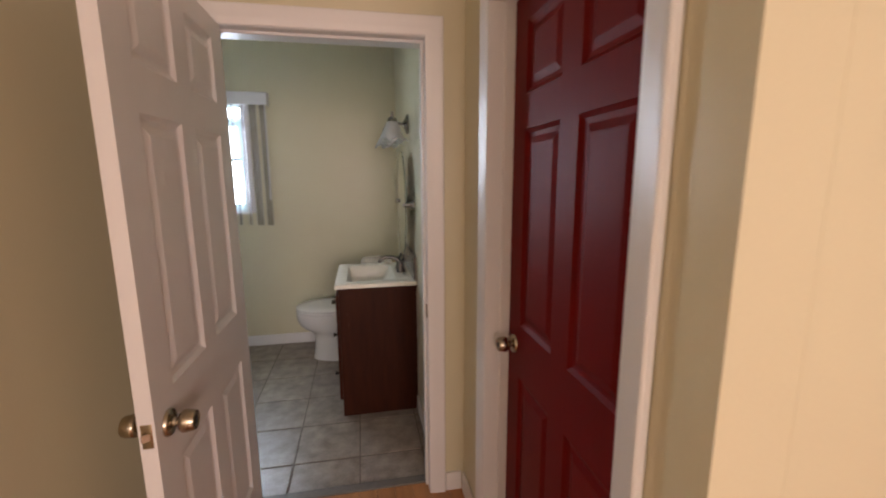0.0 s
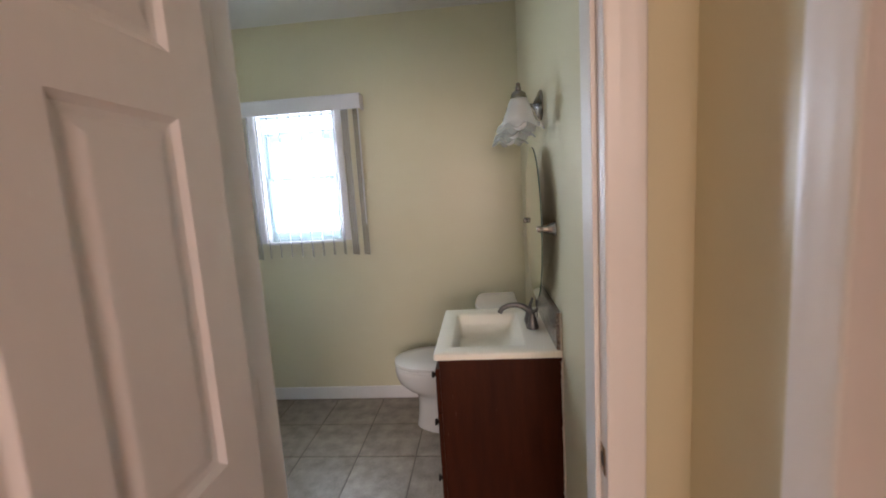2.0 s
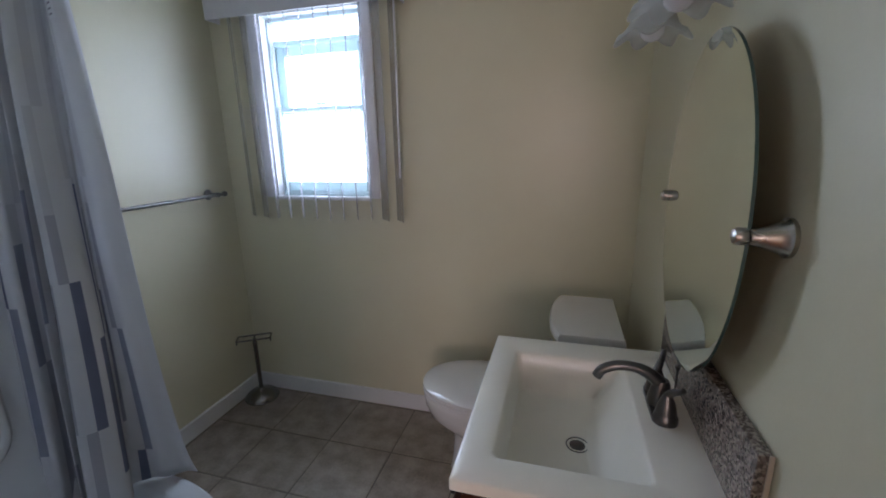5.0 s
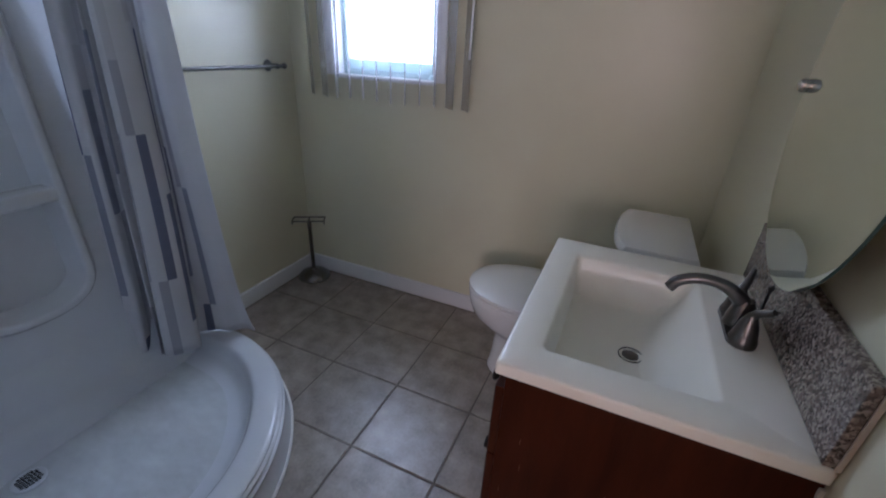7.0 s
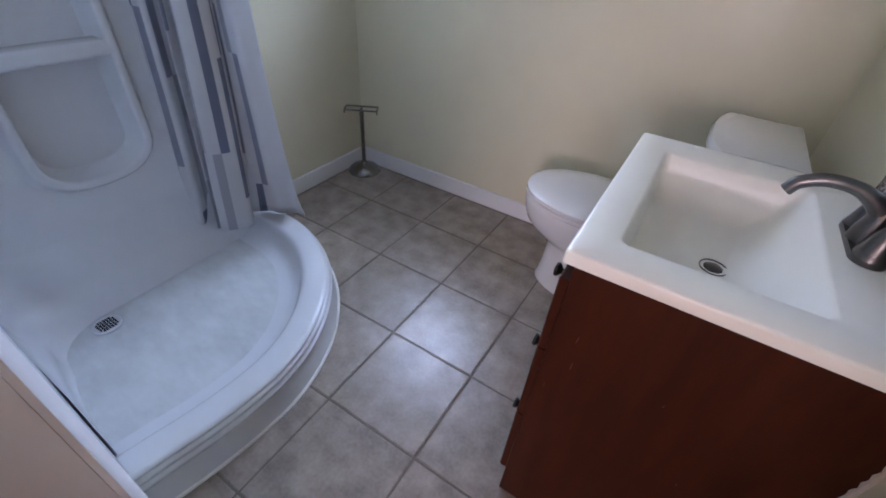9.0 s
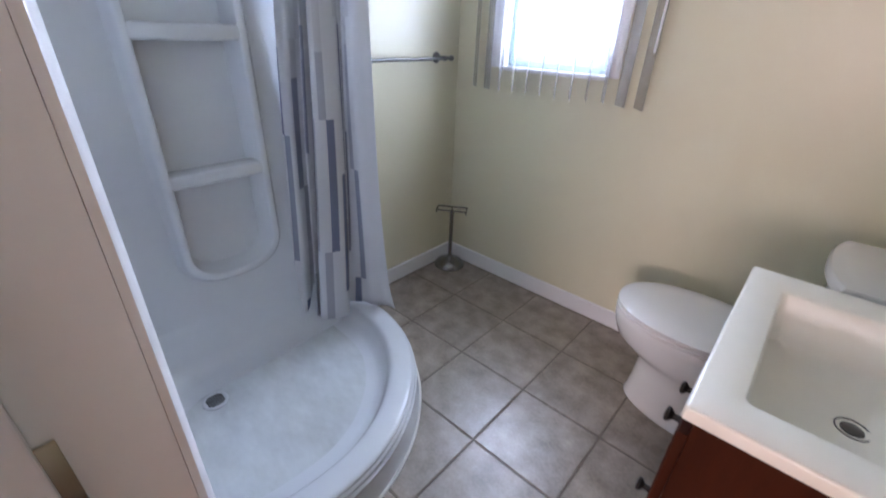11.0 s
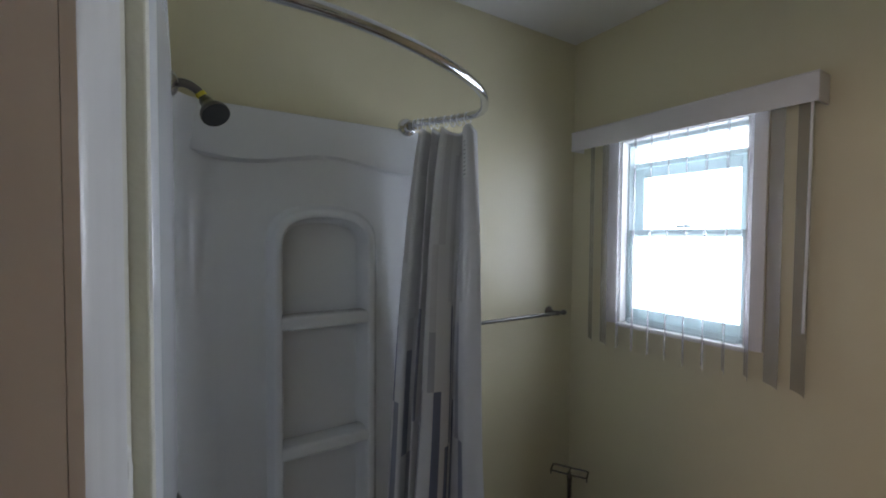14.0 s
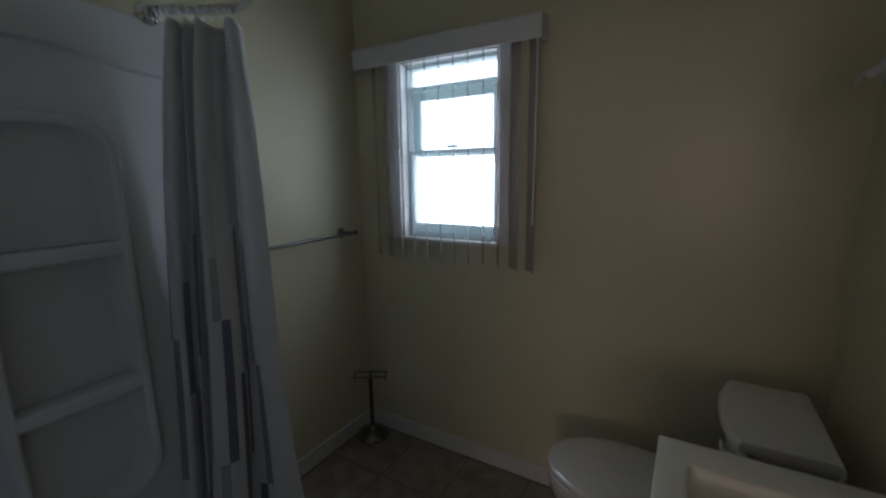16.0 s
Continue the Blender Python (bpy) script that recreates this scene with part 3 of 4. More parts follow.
def rim_line(inset, z):
    """The bowed front of the shower base, drawn in by inset from its foot."""
    pts = spline([(x, y, 0) for x, y in RIM], 6)
    out = []
    for i, p in enumerate(pts):
        t = (pts[min(i + 1, len(pts) - 1)] - pts[max(i - 1, 0)]).normalized()
        q = p - inset * Vector((t.y, -t.x, 0))
        out.append(Vector((max(q.x, XL + 0.001), max(q.y, YD + 0.001), z)))
    # the rim runs square into the door wall
    out[0] = Vector((RIM[0][0] - inset * 1.05, YD + 0.001, z))
    return out


def shower():
    s = thing("shower_stall", -1.2, 2.45, 0, "white moulded corner shower with curved base and arched niches", "shower")
    # base: flared skirt, three ridges, flat rim, inner slope, pan
    steps = [(0.0, 0.0), (0.002, 0.006), (0.008, 0.03), (0.014, 0.07), (0.0165, 0.085), (0.0165, 0.088), (0.0125, 0.091), (0.011, 0.096), (0.012, 0.102), (0.016, 0.105), (0.021, 0.1065), (0.0225, 0.109), (0.0195, 0.112), (0.018, 0.117), (0.0195, 0.122), (0.024, 0.1245), (0.0285, 0.126), (0.0295, 0.129), (0.027, 0.132), (0.0265, 0.136), (0.029, 0.14), (0.035, 0.1435), (0.044, 0.145), (0.075, 0.145), (0.102, 0.143), (0.113, 0.139), (0.120, 0.131), (0.128, 0.112), (0.137, 0.092), (0.152, 0.075), (0.178, 0.066), (0.215, 0.062)]
    bm = bmesh.new()
    rings(bm, [rim_line(i, z) for i, z in steps], closed=False, cap=False)
    part("base_rim", bm, SHOWER, s)
    part("caulk_bead", tube(rim_line(-0.002, 0.001)[1:], 0.0055, 8), FILLER, s, "white caulk along the foot")
    inner = rim_line(0.215, 0.062)
    bm = bmesh.new()
    c = Vector((-1.405, 2.208, 0.048))
    edge = [*inner, Vector((XL + 0.001, YD + 0.001, 0.062))]
    rings(bm, [[c + Vector(((p - c).x * f, (p - c).y * f, dz)) for p in edge] for f, dz in ((1.0, 0.014), (0.9, 0.0126), (0.75, 0.0108), (0.5, 0.0078), (0.25, 0.0045), (0.04, 0.0))], True, False)
    part("pan", bm, PAN, s)
    d = part("drain", lathe([(0.045, 0.0), (0.045, 0.003), (0.04, 0.005), (0.036, 0.004), (0.0, 0.004)], pose(c.x, c.y, 0.0505), 28, False), SHOWER, s, "white drain ring with dark grid")
    # the grid's openings are raised pads coloured as dark as their shade
    for k in range(-3, 4):
        half = math.sqrt(max(0.0, 0.033 ** 2 - (0.0085 * k) ** 2))
        for j in range(-3, 4):
            if abs(j * 0.0085) < half:
                part("drain_hole", box(c.x + 0.0085 * j - 0.0034, c.x + 0.0085 * j + 0.0034, c.y + 0.0085 * k - 0.0034, c.y + 0.0085 * k + 0.0034, 0.054, 0.0553), DARK, d, "", False)
    # back panel with the arched niche column cut into it
    y0, y1, top = SY - 0.02, 2.79, 1.972
    cy, hw = 2.428, 0.158
    zlo, zhi = 0.60, 1.545       # straight part of the column

    def column(grow, n=14):
        """Outline of the niche column: a flat-headed arch above and a rounded end below."""
        w = hw + grow
        pts = []
        for k in range(n + 1):
            a = math.pi * k / n
            pts.append((cy + w * math.copysign(abs(math.cos(a)) ** 0.8, math.cos(a)), zhi + (0.105 + grow) * math.sin(a) ** 0.8))
        for k in range(n + 1):
            a = math.pi * (1 + k / n)
            pts.append((cy + w * math.copysign(abs(math.cos(a)) ** 0.8, math.cos(a)), zlo + (0.108 + grow) * -abs(math.sin(a)) ** 0.9))
        return pts
    inside, lip, foot = column(-0.014), column(0.004), column(0.032)
    bm = bmesh.new()
    # plate round the column
    rect = []
    for y, z in foot:
        dy, dz = y - cy, z - 1.08
        f = min((y1 - cy) / dy if dy > 1e-6 else 1e9, (y0 - cy) / dy if dy < -1e-6 else 1e9, (top - 1.08) / dz if dz > 1e-6 else 1e9, (0.07 - 1.08) / dz if dz < -1e-6 else 1e9)
        rect.append((cy + dy * f, 1.08 + dz * f))
    for corner in ((y0, top), (y1, top), (y0, 0.07), (y1, 0.07)):
        k = min(range(len(rect)), key=lambda i: math.dist(rect[i], corner))
        rect[k] = corner
    prof = [(rect, SX), (foot, SX), (column(0.025), SX + 0.006), (column(0.016), SX + 0.026), (column(0.009), SX + 0.034), (lip, SX + 0.036), (column(-0.006), SX + 0.036), (column(-0.011), SX + 0.033), (inside, SX + 0.026), (column(-0.016), SX - 0.03), (column(-0.03), SX - 0.05)]
    rings(bm, [[(x, y, z) for y, z in o] for o, x in prof], True, False)
    bm.faces.new([bm.verts.new((SX - 0.05, y, z)) for y, z in column(-0.03)])
    bmesh.ops.remove_doubles(bm, verts=bm.verts, dist=1e-5)
    part("back_panel", bm, SHOWER, s)
    for z in (1.288, 0.862):
        part("niche_shelf", box(SX - 0.05, SX + 0.034, cy - hw + 0.002, cy + hw - 0.002, z - 0.022, z + 0.022, 0.012, 3), SHOWER, s)
    # top ledge, far edge and the raised wavy band
    part("top_ledge", box(XL + 0.001, SX + 0.001, y0, y1, top - 0.02, top + 0.003, 0.006), SHOWER, s)
    part("panel_edge", box(XL + 0.001, SX + 0.003, y1 - 0.004, y1 + 0.012, 0.137, top + 0.003, 0.006), SHOWER, s)
    bm = bmesh.new()
    wave = []
    for k in range(41):
        u = k / 40
        y = y0 + 0.01 + (y1 - y0 - 0.02) * u
        z = 1.832 + 0.022 * math.sin(2 * math.pi * (u * 1.28 + 0.50)) * (0.4 + 0.6 * math.sin(math.pi * u)) - 0.01 * u
        wave.append((y, z))
    rings(bm, [[(SX, y, z - 0.012) for y, z in wave], [(SX + 0.004, y, z - 0.009) for y, z in wave], [(SX + 0.02, y, z - 0.003) for y, z in wave], [(SX + 0.022, y, z + 0.006) for y, z in wave], [(SX + 0.018, y, z + 0.03) for y, z in wave], [(SX + 0.009, y, top - 0.01) for y, z in wave], [(SX, y, top) for y, z in wave]], False, False)
    part("wavy_band", bm, SHOWER, s)
    # side panel on the door wall, turning into the back with a round corner, and its front flange
    line = [(-0.785, SY - 0.044), (-0.775, SY - 0.034), (-0.775, SY - 0.021), (-0.785, SY - 0.013), (-0.80, SY - 0.012), (-0.83, SY - 0.012)]
    line += [(-1.0, SY - 0.006), (-1.15, SY - 0.004), (-1.3, SY - 0.004)]
    line += [(SX + 0.10 - 0.10 * math.sin(a), SY + 0.096 - 0.10 * math.cos(a)) for a in [radians(x) for x in range(0, 91, 10)]]
    bm = bmesh.new()
    rings(bm, [[(x, y, z) for x, y in line] for z in (0.07, 0.6, 1.2, 1.9, top - 0.003, top)], False, False)
    part("side_panel", bm, SHOWER, s)
    part("top_ledge", box(XL + 0.001, -0.787, SY - 0.031, SY - 0.003, top - 0.01, top + 0.002, 0.004), SHOWER, s)
    # moulded ledge and cove where the walls meet the pan
    cove = [(0.0, 0.34), (0.004, 0.30), (0.010, 0.24), (0.016, 0.19), (0.026, 0.165), (0.038, 0.15), (0.046, 0.135), (0.049, 0.11), (0.053, 0.085), (0.058, 0.068), (0.064, 0.054)]
    bm = bmesh.new()
    loops = []
    for d, z in cove:
        r = 0.10 + 0.12 * min(1.0, d / 0.06)
        row = [(x, SY - 0.004 + d * f, z) for x, f in ((-0.9, 0.01), (-1.05, 0.12), (-1.2, 0.55))]
        row += [(SX + r - (r - d) * math.sin(a), SY - 0.004 + r - (r - d) * math.cos(a), z) for a in [radians(q) for q in range(0, 91, 10)]]
        row += [(SX + d, y, z) for y in (2.3, 2.5, 2.7, 2.86)]
        loops.append(row)
    rings(bm, loops, False, False)
    part("cove", bm, SHOWER, s)
    return s


shower()
# the wall is furred out to meet the shower's flange
setting("trim", box(-0.80, -0.715, YD + 0.0005, SY - 0.02, 0.0, CEIL, 0.003), PALE_CREAM, "narrow pale cream strip beside the shower", "trim")
# thin layer added over the wall to carry the paler cream
setting("trim", box(-0.7145, OX0 - 0.0725, YD + 0.0005, YD + 0.0045, 0.0, CEIL - 0.001), PALE_CREAM, "thin pale cream layer between strip and door casing", "trim")


def valve():
    v = thing("shower_valve", -1.31, SY, 0.835, "brushed nickel shower valve with round plate and lever", "shower valve")
    x, z = -1.31, 0.835
    part("escutcheon", lathe([(0.085, 0.0), (0.085, 0.003), (0.078, 0.009), (0.05, 0.013), (0.03, 0.015)], pose(x, SY - 0.004, z) @ UP_Y, 32), DARK_NICKEL, v)
    part("stem", lathe([(0.03, 0.012), (0.024, 0.03), (0.014, 0.055), (0.012, 0.075), (0.015, 0.082), (0.015, 0.088), (0.008, 0.093)], pose(x, SY - 0.004, z) @ UP_Y, 24), DARK_NICKEL, v)
    part("lever", tube(spline([(x, SY + 0.075, z + 0.005), (x, SY + 0.068, z + 0.025), (x + 0.004, SY + 0.064, z + 0.045)], 4), [0.007] * 4 + [0.008] * 3 + [0.011, 0.012], 12), DARK_NICKEL, v)


valve()


def shower_head():
    h = thing("shower_sprayer", -1.30, SY, 1.94, "chrome shower head on a bent arm, yellow tape round it", "shower head")
    x = -1.30
    part("wall_flange", lathe([(0.03, 0.0), (0.029, 0.004), (0.018, 0.012), (0.011, 0.014)], pose(x, SY - 0.004, 1.94) @ UP_Y, 24), NICKEL, h)
    arm = spline([(x, SY - 0.004, 1.94), (x, SY + 0.022, 1.945), (x, SY + 0.048, 1.934), (x, SY + 0.066, 1.912)], 6)
    part("arm", tube(arm, 0.0105, 14), DARK_NICKEL, h)
    part("tape", tube(arm[-5:-2], 0.0125, 14), YELLOW, h, "yellow thread tape")
    part("swivel", lathe([(0.004, -0.013), (0.0115, -0.008), (0.0135, 0.0), (0.0115, 0.008), (0.004, 0.013)], pose(*arm[-1]), 20), DARK_NICKEL, h)
    # the head is swivelled out towards the room
    d = Vector((0.6, 0.36, -0.72)).normalized()
    m = Matrix.Translation(arm[-1]) @ d.to_track_quat("Z", "Y").to_matrix().to_4x4()
    part("bell", lathe([(0.012, 0.0), (0.016, 0.006), (0.016, 0.016), (0.02, 0.026), (0.032, 0.046), (0.0345, 0.053), (0.034, 0.06)], m, 28), DARK_NICKEL, h)
    part("spray_face", lathe([(0.0335, 0.058), (0.0325, 0.0615), (0.0, 0.0625)], m, 28, False), RUBBER, h, "black nozzle face")


shower_head()
ROD_Z = 1.996
ROD = [(SX + 0.002, 2.737), (-1.47, 2.765), (-1.40, 2.812), (-1.31, 2.862), (-1.235, 2.872), (-1.15, 2.825), (-1.06, 2.735), (-0.98, 2.60), (-0.915, 2.43), (-0.88, 2.25), (-0.88, 2.1), (-0.885, YD + 0.002)]


def rod():
    r = thing("shower_curtain_rod", SX, 2.737, ROD_Z, "bowed chrome shower curtain rod", "curtain rod")
    part("rod", tube(spline([(x, y, ROD_Z) for x, y in ROD], 8), 0.0135, 16), CHROME, r)
    for m in (pose(SX + 0.0015, 2.737, ROD_Z - 0.013) @ UP_X, pose(-0.885, YD + 0.0005, ROD_Z) @ UP_Y):
        part("flange", lathe([(0.036, 0.0), (0.036, 0.004), (0.031, 0.012), (0.02, 0.016), (0.0165, 0.03)], m, 28), CHROME, r)


rod()


def curtain():
    c = thing("shower_curtain", -1.43, 2.82, 0.15, "white shower curtain with grey upright bars, bunched to one side", "shower curtain")
    # the folds' turning points at the hem and at the rod: two narrow pleats, one broad panel, a fold behind it and a flap outside the base
    hem = [(-1.575, 2.635), (-1.535, 2.645), (-1.498, 2.668), (-1.525, 2.725), (-1.500, 2.735), (-1.462, 2.702), (-1.482, 2.765), (-1.455, 2.742), (-1.415, 2.690), (-1.372, 2.722), (-1.350, 2.785), (-1.392, 2.822), (-1.455, 2.862), (-1.412, 2.912), (-1.362, 2.935), (-1.325, 2.990), (-1.288, 3.012)]
    top = [(-1.440, 2.770), (-1.418, 2.738), (-1.396, 2.750), (-1.412, 2.806), (-1.394, 2.808), (-1.368, 2.762), (-1.378, 2.826), (-1.356, 2.830), (-1.328, 2.776), (-1.312, 2.786), (-1.320, 2.842), (-1.330, 2.872), (-1.306, 2.878), (-1.276, 2.830), (-1.256, 2.826), (-1.246, 2.846), (-1.250, 2.870)]
    heights = [0.165, 0.25, 0.4, 0.6, 0.8, 1.0, 1.2, 1.4, 1.55, 1.68, 1.78, 1.86, 1.92, 1.955]
    bm = bmesh.new()
    uvl = bm.loops.layers.uv.new("UVMap")
    flat = spline([(x, y, 0) for x, y in hem], 7)
    n = len(flat) - 1
    run = [0.0]
    for p, q in zip(flat, flat[1:]):
        run.append(run[-1] + (q - p).length)
    loops = []
    for z in heights:
        k = (z - 0.165) / (1.955 - 0.165)
        mid = 0.8 * k ** 0.9 + 0.2 * k ** 8
        # the leading flap hangs plumb and swings out only low down
        pull = [mid + (k ** 0.45 - mid) * max(0.0, j / (len(hem) - 1) - 0.66) / 0.34 for j in range(len(hem))]
        line = spline([(h[0] + (t[0] - h[0]) * f, h[1] + (t[1] - h[1]) * f, 0) for h, t, f in zip(hem, top, pull)], 7)
        row = []
        for i, p in enumerate(line):
            u = i / n
            sway = 0.006 * math.sin(9 * u + 3.2 * z) * math.sin(math.pi * k)
            # the broad panel hangs lowest, the pleats and the flap end higher; the top droops between the rings
            lift = (0.012 * math.sin(14 * u) - 0.055 * max(0.0, u - 0.84) / 0.16) * (1 - k) ** 6
            droop = -0.02 * (0.5 + 0.5 * math.cos(2 * math.pi * u * 5)) * k ** 12
            row.append(((p.x + sway, p.y + 0.5 * sway, z + lift + droop), run[i]))
        loops.append(row)
    vs = [[(bm.verts.new(p), u, p[2]) for p, u in row] for row in loops]
    for a, b in zip(vs, vs[1:]):
        for i in range(n):
            quad = (a[i], a[i + 1], b[i + 1], b[i])
            face = bm.faces.new([q[0] for q in quad])
            for loop, q in zip(face.loops, quad):
                loop[uvl].uv = (q[1], q[2])
    o = part("cloth", bm, CLOTH, c)
    sub = o.modifiers.new("soft", "SUBSURF")
    sub.levels = sub.render_levels = 1
    sol = o.modifiers.new("thick", "SOLIDIFY")
    sol.thickness = 0.0012
    # care label sewn near the top of the leading fold
    bm = bmesh.new()
    rows3 = [[Vector(p) + Vector((0.006, -0.004, 0)) for p, u in row[93:100]] for row in loops[10:13]]
    rings(bm, rows3, False, False)
    tag = part("care_label", bm, VINYL, c, "white care label with grey print")
    bm = bmesh.new()
    for q in range(9):
        f = 0.06 + 0.1 * q
        rings(bm, [[lo.lerp(hi, g) + Vector((0.002, -0.0015, 0)) for lo, hi in zip(rows3[0][1:5], rows3[2][1:5])] for g in (f, f + 0.03)], False, False)
    part("print_line", bm, GREY_INK, tag, "unreadable grey printed lines", False)
    rodline = spline([(x, y, ROD_Z) for x, y in ROD], 8)
    for i in range(9):
        at = 6 + int(i * 2.4)
        p = rodline[at]
        t = (rodline[at + 1] - p).normalized()
        m = Matrix.Translation(p - Vector((0, 0, 0.0065))) @ t.to_track_quat("Z", "Y").to_matrix().to_4x4()
        part("ring", tube([m @ Vector((0.02 * math.cos(a), 0.02 * math.sin(a), 0)) for a in [2 * math.pi * q / 20 for q in range(21)]], 0.0022, 6), VINYL, c, "white plastic curtain ring")


curtain()

# ---- smears of filler where the wall strip meets the door casing ----
def smear(z, h, w):
    bm = bmesh.new()
    rng = random.Random(int(z * 100))
    outline = []
    for k in range(18):
        q = 2 * math.pi * k / 18
        r = 0.8 + 0.4 * rng.random()
        outline.append((-0.665 + w * r * math.cos(q), z + h * r * math.sin(q)))
    rings(bm, [[(x, YD + 0.0045, zz) for x, zz in outline], [(-0.665 + (x + 0.665) * 0.85, YD + 0.0075, z + (zz - z) * 0.9) for x, zz in outline]])
    tagged(link("filler_smear", bm, FILLER), "rough white filler smear on the wall beside the casing", "filler", "filler smears")


for z, h, w in ((1.29, 0.045, 0.03), (1.19, 0.03, 0.035), (1.07, 0.07, 0.012)):
    smear(z, h, w)

# ---- towel bar and paper stand ----
def towel_bar():
    t = thing("towel_bar", XL, 3.63, 1.192, "brushed nickel towel bar on the wall", "towel bar")
    xb = XL + 0.062
    for y in (3.02, 3.625):
        part("post", lathe([(0.026, 0.0), (0.026, 0.005), (0.021, 0.01), (0.012, 0.02), (0.0095, 0.04), (0.011, 0.052), (0.0125, 0.062), (0.0115, 0.07), (0.004, 0.074)], pose(XL + 0.0005, y, 1.19) @ UP_X, 24), DARK_NICKEL, t)
    part("bar", tube([(xb, 2.985, 1.19), (xb, 3.66, 1.19)], 0.0085, 14), DARK_NICKEL, t)
    for y, s in ((2.985, -1), (3.66, 1)):
        part("finial", lathe([(0.0085, 0.0), (0.0125, 0.004), (0.014, 0.012), (0.011, 0.02), (0.003, 0.024)], pose(xb, y, 1.19) @ (UP_Y if s > 0 else UP_Y.inverted()), 20), DARK_NICKEL, t)


towel_bar()


def paper_stand():
    x, y = -1.53, 3.685
    s = thing("toilet_paper_stand", x, y, 0, "empty brushed nickel toilet paper stand in the corner", "paper stand")
    part("base", lathe([(0.092, 0.0), (0.094, 0.004), (0.09, 0.016), (0.074, 0.032), (0.045, 0.046), (0.022, 0.054), (0.013, 0.064)], pose(x, y, 0), 36), STAND_NICKEL, s)
    part("pole", lathe([(0.0115, 0.055), (0.0115, 0.335), (0.0135, 0.34), (0.0135, 0.348), (0.0105, 0.352), (0.009, 0.372), (0.004, 0.378)], pose(x, y, 0), 18), STAND_NICKEL, s)
    turned = pose(x, y, 0.378, 0, 0, 32)
    hw, hd = 0.088, 0.03
    loop = [(-hw, -hd), (-hw + 0.012, -hd - 0.004), (hw - 0.012, -hd - 0.004), (hw, -hd), (hw, hd), (hw - 0.012, hd + 0.004), (-hw + 0.012, hd + 0.004), (-hw, hd), (-hw, -hd), (-hw + 0.012, -hd - 0.004)]
    part("arm_loop", tube([turned @ Vector((a, b, 0)) for a, b in loop], 0.0048, 10), STAND_NICKEL, s)
    part("cross_bar", tube([turned @ Vector((0, -hd, 0)), turned @ Vector((0, hd, 0))], 0.0045, 10), STAND_NICKEL, s)
    for a in (-hw, hw):
        part("roller_pin", tube([turned @ Vector((a, -hd, 0)), turned @ Vector((a, -hd, -0.02))], 0.004, 8), STAND_NICKEL, s)


paper_stand()

# ---- toilet ----
def toilet():
    cy = 3.455
    t = thing("toilet", -0.05, cy, 0, "white ceramic toilet with closed lid", "toilet")

    def oval(xc, a, b, z, n=40, flat=None, power=1.0):
        out = []
        for k in range(n):
            q = 2 * math.pi * k / n
            x, y = xc + a * math.copysign(abs(math.cos(q)) ** power, math.cos(q)), cy + b * math.copysign(abs(math.sin(q)) ** power, math.sin(q))
            if flat is not None:
                x = min(x, flat)
            out.append(Vector((x, y, z)))
        return out
    # foot, waist and bowl
    bm = bmesh.new()
    rings(bm, [oval(-0.05, 0.272, 0.132, 0.0), oval(-0.05, 0.272, 0.134, 0.012), oval(-0.05, 0.266, 0.130, 0.03), oval(-0.05, 0.258, 0.124, 0.09), oval(-0.05, 0.254, 0.121, 0.16), oval(-0.052, 0.255, 0.123, 0.20), oval(-0.060, 0.266, 0.132, 0.225), oval(-0.080, 0.292, 0.150, 0.25), oval(-0.10, 0.313, 0.166, 0.285), oval(-0.112, 0.319, 0.176, 0.33), oval(-0.118, 0.318, 0.181, 0.365), oval(-0.12, 0.313, 0.182, 0.385), oval(-0.12, 0.305, 0.178, 0.395)])
    part("bowl", bm, CERAMIC, t)
    bm = bmesh.new()
    rings(bm, [oval(-0.165, 0.262, 0.182, 0.397, power=0.92), oval(-0.165, 0.270, 0.188, 0.402, power=0.92), oval(-0.165, 0.270, 0.188, 0.412, power=0.92), oval(-0.165, 0.262, 0.182, 0.417, power=0.92)])
    part("seat", bm, CERAMIC, t)
    bm = bmesh.new()
    rings(bm, [oval(-0.165, 0.262, 0.182, 0.4185, power=0.92), oval(-0.165, 0.271, 0.189, 0.423, power=0.92), oval(-0.165, 0.270, 0.188, 0.434, power=0.92), oval(-0.165, 0.25, 0.172, 0.443, power=0.92), oval(-0.165, 0.17, 0.115, 0.447, power=0.92), oval(-0.165, 0.05, 0.03, 0.4485)])
    part("lid", bm, CERAMIC, t)
    for y in (cy - 0.075, cy + 0.075):
        part("hinge_cap", box(0.055, 0.10, y - 0.018, y + 0.018, 0.396, 0.43, 0.008, 3), CERAMIC, t)

    def bowed(x0, x1, hy, z, n=12, push=0.035):
        """Tank outline with a bowed front towards -x."""
        pts = [Vector((x1, cy + hy, z)), Vector((x1, cy - hy, z))]
        for k in range(n + 1):
            u = k / n * 2 - 1
            pts.append(Vector((x0 + push * (abs(u) ** 2.6), cy + u * hy, z)))
        return pts
    bm = bmesh.new()
    rings(bm, [bowed(0.125, 0.315, 0.165, 0.385), bowed(0.115, 0.32, 0.178, 0.45), bowed(0.105, 0.325, 0.187, 0.74), bowed(0.105, 0.325, 0.187, 0.748)])
    part("tank", bm, CERAMIC, t)
    bm = bmesh.new()
    rings(bm, [bowed(0.102, 0.328, 0.19, 0.75), bowed(0.083, 0.333, 0.198, 0.755), bowed(0.083, 0.333, 0.198, 0.774), bowed(0.089, 0.328, 0.193, 0.783), bowed(0.11, 0.31, 0.175, 0.7865)])
    part("tank_lid", bm, CERAMIC, t)
